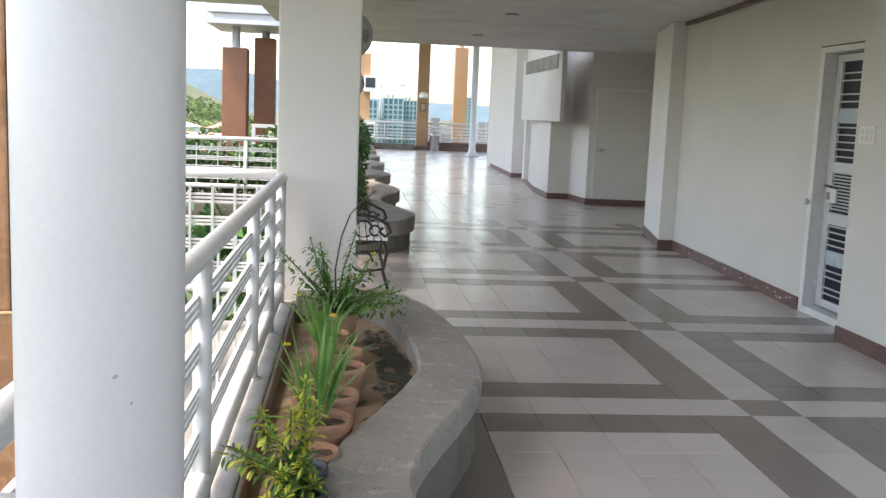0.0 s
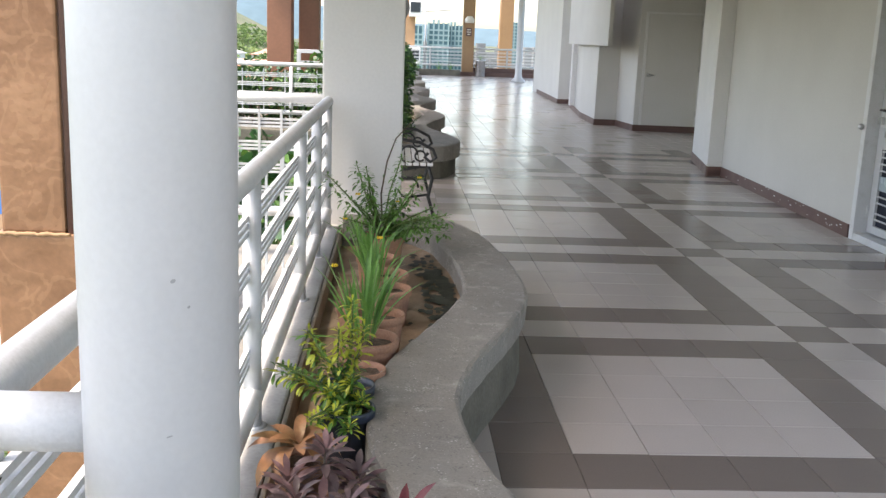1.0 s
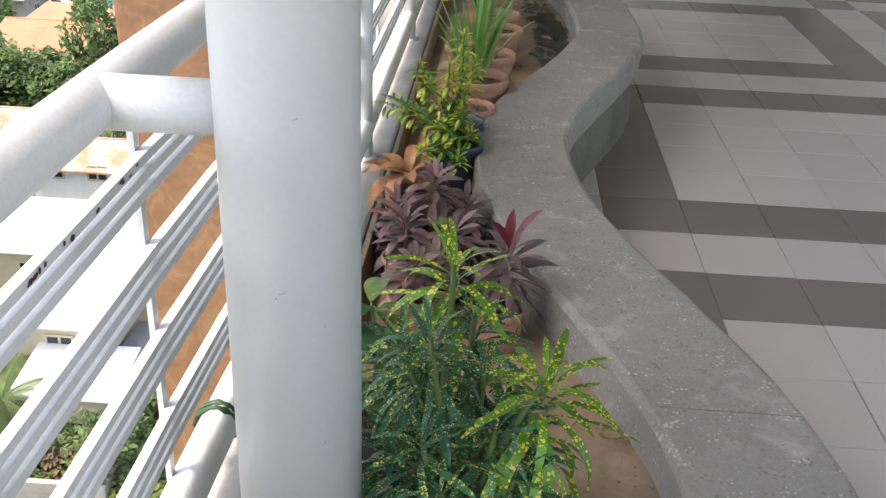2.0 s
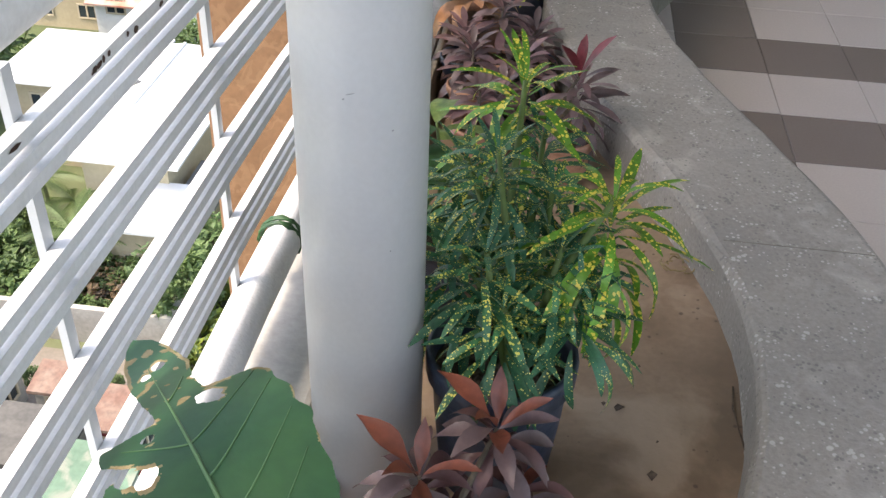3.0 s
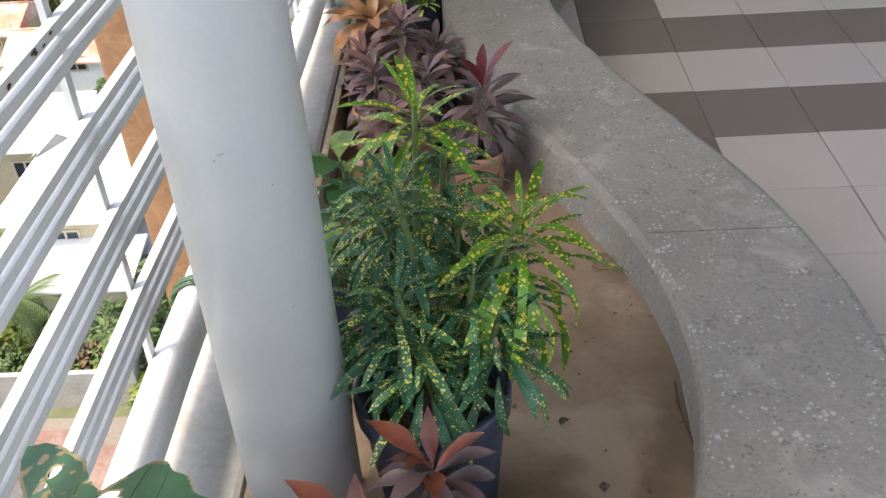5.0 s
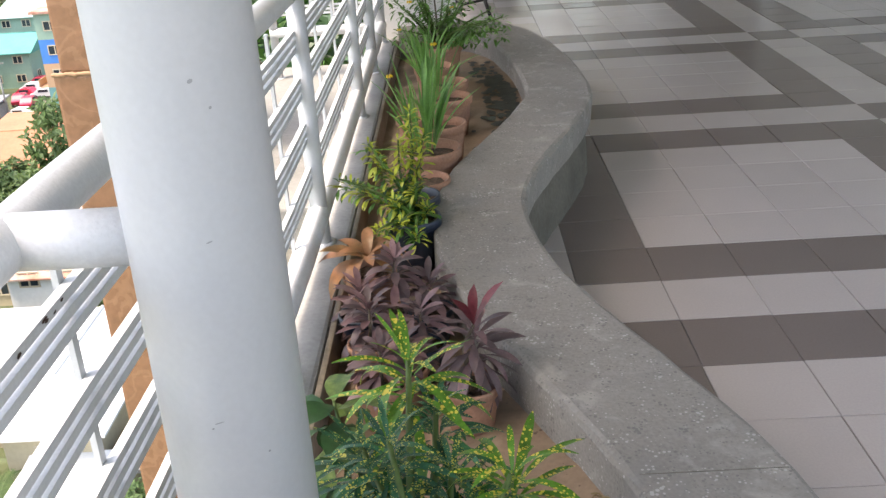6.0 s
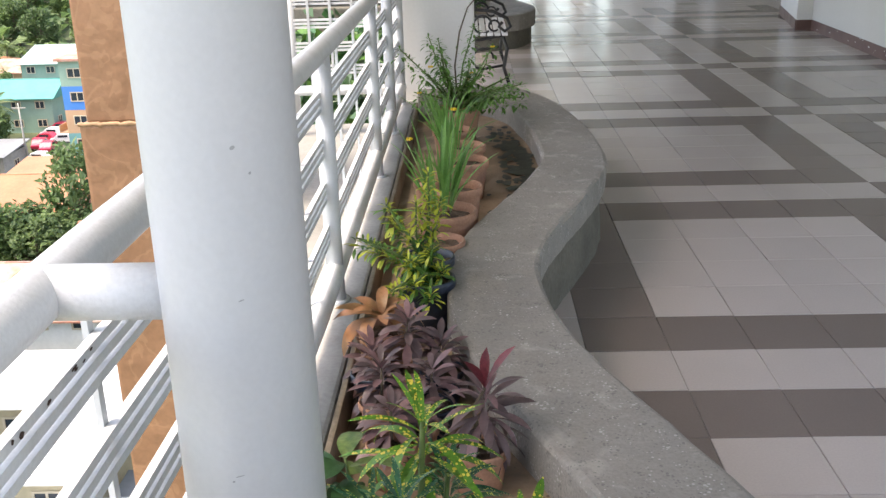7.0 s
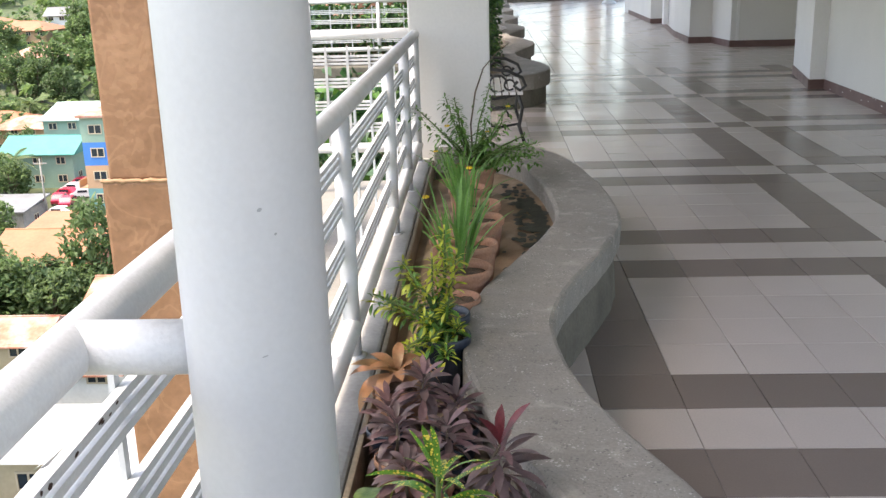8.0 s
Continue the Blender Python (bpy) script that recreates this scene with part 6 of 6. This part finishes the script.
DRY_BUSH = leafy(mat("dry_bush_leaf", (0.22, 0.15, 0.085), 0.8, vary=0.3, scale=1.2, fine=8), 0.3)
PALE_BUSH = leafy(mat("pale_blossom", (0.55, 0.52, 0.36), 0.7, vary=0.2, scale=1.5, fine=8), 0.3)
SUN_BUSH = leafy(mat("yellow_green_leaf", (0.22, 0.27, 0.04), 0.6, vary=0.25, scale=1.2, fine=8), 0.35)
BUSHES = {"dry brown": shrub_mesh("bush", 520, 0.42, 0.6, 21, [DRY_BUSH, BARK]), "white-flowering": shrub_mesh("bush", 520, 0.42, 0.55, 22, [PALE_BUSH, TREE_B]),
          "yellow-green": shrub_mesh("bush", 520, 0.42, 0.5, 23, [SUN_BUSH, TREE_B]), "dark green": shrub_mesh("bush", 520, 0.42, 0.6, 24, [TREE_A, TREE_B])}
qb = random.Random(31)
for k, (x, y, s, look_) in enumerate(((-21.6, 33.4, 4.2, "dry brown"), (-20.4, 32.6, 3.6, "dry brown"), (-22.6, 34.4, 3.4, "dry brown"), (-18.0, 33.2, 3.4, "white-flowering"), (-17.7, 31.2, 3.0, "white-flowering"), (-25.6, 35.8, 3.6, "white-flowering"),
                                      (-20.0, 31.0, 2.4, "yellow-green"), (-21.2, 30.6, 2.0, "dark green"), (-22.2, 30.7, 2.4, "dark green"), (-23.2, 30.8, 2.6, "dark green"), (-18.8, 30.6, 2.2, "yellow-green"), (-24.4, 31.2, 3.2, "dark green"), (-25.8, 31.6, 3.8, "dark green"),
                                      (-27.2, 32.2, 4.4, "dark green"), (-28.8, 33.4, 5.0, "dark green"), (-23.6, 33.2, 3.6, "yellow-green"), (-15.6, 29.4, 4.2, "yellow-green"), (-15.2, 31.8, 4.6, "yellow-green"), (-15.0, 27.2, 3.2, "yellow-green"), (-26.6, 35.0, 4.0, "dark green"))):
    gb = thing("garden_bush", look_ + " garden bush behind the block wall", "plant", pose(x, y, GZ - 0.05, 0, 0, k * 67), "garden bushes")
    ob = new("foliage", BUSHES[look_])
    ob.parent, ob.scale = gb, (s, s, s * qb.uniform(0.8, 1.1))

frond = BM()
for i in range(22):
    t = i / 21
    p = Vector((0, 3.0 * t, 0.55 * t - 1.7 * t * t))
    ln = 0.95 * math.sin(math.pi * (0.12 + 0.84 * t)) + 0.1
    for s in (-1, 1):
        e = p + Vector((s * ln * 0.75, ln * 0.55, -ln * 0.42))
        frond.faces.new([frond.verts.new(v) for v in (p + Vector((0, -0.05, 0)), e, p + Vector((0, 0.06, 0.01)))])
tube(frond, [(0, 3.0 * t, 0.55 * t - 1.7 * t * t) for t in (0, 0.25, 0.5, 0.75, 1)], [0.05, 0.04, 0.03, 0.02, 0.008], 5)
FROND = mesh_of("frond", frond, PALM)
trunkb = BM()
tube(trunkb, [(0, 0, 0), (0.15, 0.05, 2), (0.1, 0.1, 4), (0, 0, 5.5)], [0.2, 0.15, 0.13, 0.12], 9)
PTRUNK = mesh_of("trunk", trunkb, BARK)
for k, (x, y, s) in enumerate(((-22.9, 32.6, 0.8), (-26.6, 37.0, 0.8), (-29.8, 33.6, 0.75), (-24.8, 36.6, 0.6), (-19.9, 34.6, 0.45), (-78, 128, 1.3), (-83, 142, 1.3), (-71, 136, 1.1), (-64, 112, 0.9), (-105, 215, 1.5), (-93, 190, 1.4))):
    p = thing("palm", "coconut palm with drooping green fronds", "tree", pose(x, y, GZ, 0, 0, k * 50), "palms")
    ob = new("trunk", PTRUNK)
    ob.parent, ob.scale = p, (s, s, s * 0.9)
    for j in range(15):
        fo = new("frond", FROND)
        fo.parent = p
        fo.matrix_basis = Matrix.Translation((0, 0, 5.5 * s * 0.9)) @ Matrix.Rotation(j * 2.4, 4, "Z") @ Matrix.Rotation(0.75 - 0.085 * j, 4, "X") @ Matrix.Scale(s, 4)

# far woods and scrub: one joined mass of leaf clumps
q = random.Random(11)
V, F, M = [], [], []
for c in range(2600):
    a = radians(q.uniform(80, 135))
    r = 60 + 520 * q.random() ** 0.8
    x, y = r * math.cos(a), r * math.sin(a)
    if r < 190 and (q.random() < 0.75 or abs(x + 0.45 * y) < 14):
        continue
    z0, s = hill(x, y), q.uniform(2.2, 5.2) * (1 if r > 190 else 0.5)
    for k in range(34):
        d = Vector((q.gauss(0, 1), q.gauss(0, 1), abs(q.gauss(0, 1)))).normalized()
        p = Vector((x + d.x * s, y + d.y * s, z0 + s * 0.25 + d.z * s * 1.15))
        m = aim(p, q.uniform(0, 6.28), q.uniform(-1.0, 0.8), q.uniform(-0.6, 0.6), s * q.uniform(0.35, 0.7))
        b = len(V)
        V += [m @ Vector(t) for t in ((0, -0.5, 0), (0.4, 0, 0.1), (0, 0.55, -0.1), (-0.4, 0, 0.1))]
        F.append((b, b + 1, b + 2, b + 3))
        M.append(c % 3 == 0)
me = bpy.data.meshes.new("woods")
me.from_pydata(V, [], F)
me.materials.append(TREE_A), me.materials.append(TREE_B)
me.polygons.foreach_set("material_index", [int(v) for v in M])
tagged(new("woods", me), "green wooded hillside and scrub behind the town", "woods", kind="stuff")

# far city: towers with storeys, and a joined carpet of low blocks
for x, y, w, d, h in ((9.5, 640, 11.5, 12, 38), (26.0, 655, 13, 14, 40), (37.5, 665, 10, 12, 39), (56, 900, 14, 12, 36), (110, 980, 16, 14, 48)):
    tw = thing("tower_block", "pale teal high-rise with floor bands, far off", "tower", pose(x, y, GZ), "far towers")
    bm = BM()
    box(bm, -w / 2, w / 2, -d / 2, d / 2, 0, h)
    part("core", bm, TOWER_D, tw)
    for k in range(int(h / 3.2)):
        bm = BM()
        box(bm, -w / 2 - 0.5, w / 2 + 0.5, -d / 2 - 0.5, d / 2 + 0.5, 3.2 * k, 3.2 * k + 1.1)
        part("floor_band", bm, TOWER, tw)
    for k in range(5):
        bm = BM()
        xx = -w / 2 + w * k / 4
        box(bm, xx - 0.5, xx + 0.5, -d / 2 - 0.7, d / 2 + 0.7, 0, h + (2.5 if k in (1, 2) else 0.6))
        part("pier", bm, TOWER, tw)
bm = BM()
tube(bm, [(0, 0, 0), (0, 0, 50)], 0.5, 4)
tube(bm, [(-6, 0, 47), (16, 0, 49)], 0.35, 4)
ob = part("tower_crane", bm, GREY_METAL)
ob.location = (17.5, 650, GZ)
tagged(ob, "thin construction crane above the far towers", "crane")
V, F = [], []
for k in range(900):
    a = radians(q.uniform(55, 93))
    r = q.uniform(330, 2200)
    x, y, w, d, h = r * math.cos(a), r * math.sin(a), q.uniform(6, 20), q.uniform(6, 20), q.uniform(3, 10) * (1 + (q.random() < 0.06) * 2)
    b, z0 = len(V), hill(x, y)
    V += [(x + sx * w / 2, y + sy * d / 2, z0 + zz) for zz in (-2, h) for sx, sy in ((-1, -1), (1, -1), (1, 1), (-1, 1))]
    F += [tuple(b + i for i in f) for f in ((4, 5, 6, 7), (0, 1, 5, 4), (1, 2, 6, 5), (2, 3, 7, 6), (3, 0, 4, 7))]
me = bpy.data.meshes.new("far_city")
me.from_pydata(V, [], F)
me.materials.append(CITY)
tagged(new("far_city", me), "pale carpet of far city blocks", "city", kind="stuff")

# yellow building seen past the square column
yb = thing("apartment_building", "ochre building with white box windows", "building", pose(-1.9, 64, GZ))
bm = BM()
box(bm, -2.6, 2.35, 0, 9, 0, 35.4)
part("wall", bm, TAN_COL, yb)
for k in range(11):
    bm = BM()
    box(bm, 1.9, 2.75, -0.8, -0.002, 1.8 + 3.1 * k, 2.9 + 3.1 * k, bevel=0.05)
    wd = part("window", bm, WHITE_W, yb)
    bm = BM()
    box(bm, 2.0, 2.65, -0.84, -0.802, 2.1 + 3.1 * k, 2.75 + 3.1 * k)
    part("pane", bm, PANE, wd)

# ---- floor tiles (last: many small pieces) ----
def tile_kind(ix, iy):
    a, b = ix % 7, iy % 7
    if ix < 0 and iy >= 6:
        return TILE_T if (ix + iy) % 3 else TILE_L
    if iy > 36:
        return TILE_L if (ix * 5 + iy * 3) % 11 else TILE_T
    if a == 5 and b == 5:
        return TILE_D
    if a == 5 or b == 5:
        return TILE_L
    if a in (4, 6) or b in (4, 6):
        return TILE_D
    return TILE_L


def tile_bm(bm, x, y, h, mi=0, tx=0.0, ty=0.0):
    """One bevelled tile, laid a little out of level."""
    g = 0.0017
    x0, x1, y0, y1 = x + g, x + T - g, y + g, y + T - g
    e = 0.0022
    lo = [bm.verts.new(p) for p in ((x0, y0, h - 0.012), (x1, y0, h - 0.012), (x1, y1, h - 0.012), (x0, y1, h - 0.012))]
    mid = [bm.verts.new(p) for p in ((x0, y0, h - 0.0015), (x1, y0, h - 0.0015), (x1, y1, h - 0.0015), (x0, y1, h - 0.0015))]
    hi = [bm.verts.new((px, py, h + tx * (px - x - T / 2) + ty * (py - y - T / 2))) for px, py in ((x0 + e, y0 + e), (x1 - e, y0 + e), (x1 - e, y1 - e), (x0 + e, y1 - e))]
    fs = [bm.faces.new(hi)]
    for a, b in ((lo, mid), (mid, hi)):
        fs += [bm.faces.new((a[i], a[(i + 1) % 4], b[(i + 1) % 4], b[i])) for i in range(4)]
    for f in fs:
        f.material_index = mi


tile_mesh = {}
for m in (TILE_L, TILE_D, TILE_T):
    bm = BM()
    tile_bm(bm, -T / 2, -T / 2, 0.0)
    tile_mesh[m.name] = mesh_of("tile", bm, m)
rest = BM()
order = [TILE_L, TILE_D, TILE_T]
# southmost rows tile the unseen deck, added to bounce sunlight under the ceiling
for iy in range(-46, 127):
    for ix in range(-2, 30):
        x, y = ix * T, iy * T
        east = 2.93 if y < 3.3 else 3.3 if y < 8.2 else 4.6 if y < 14 else 3.6 if y < 27.3 else 9
        if x > east:
            continue
        m = tile_kind(ix, iy)
        if -7 <= iy < 18 and ix < 10:
            ob = new("tile", tile_mesh[m.name])
            ob.parent = floor
            ob.matrix_basis = Matrix.Translation((x + T / 2, y + T / 2, rng.uniform(-0.0006, 0.0006))) @ Euler((rng.gauss(0, 0.0042), rng.gauss(0, 0.0042), rng.choice((0, math.pi / 2, math.pi)))).to_matrix().to_4x4()
        else:
            tile_bm(rest, x, y, rng.uniform(-0.0006, 0.0006), order.index(m), rng.gauss(0, 0.0062), rng.gauss(0, 0.0062))
ob = new("tiles_beyond", mesh_of("tiles_beyond", rest, order))
ob.parent = floor
tagged(ob, "", "", "", "stuff")
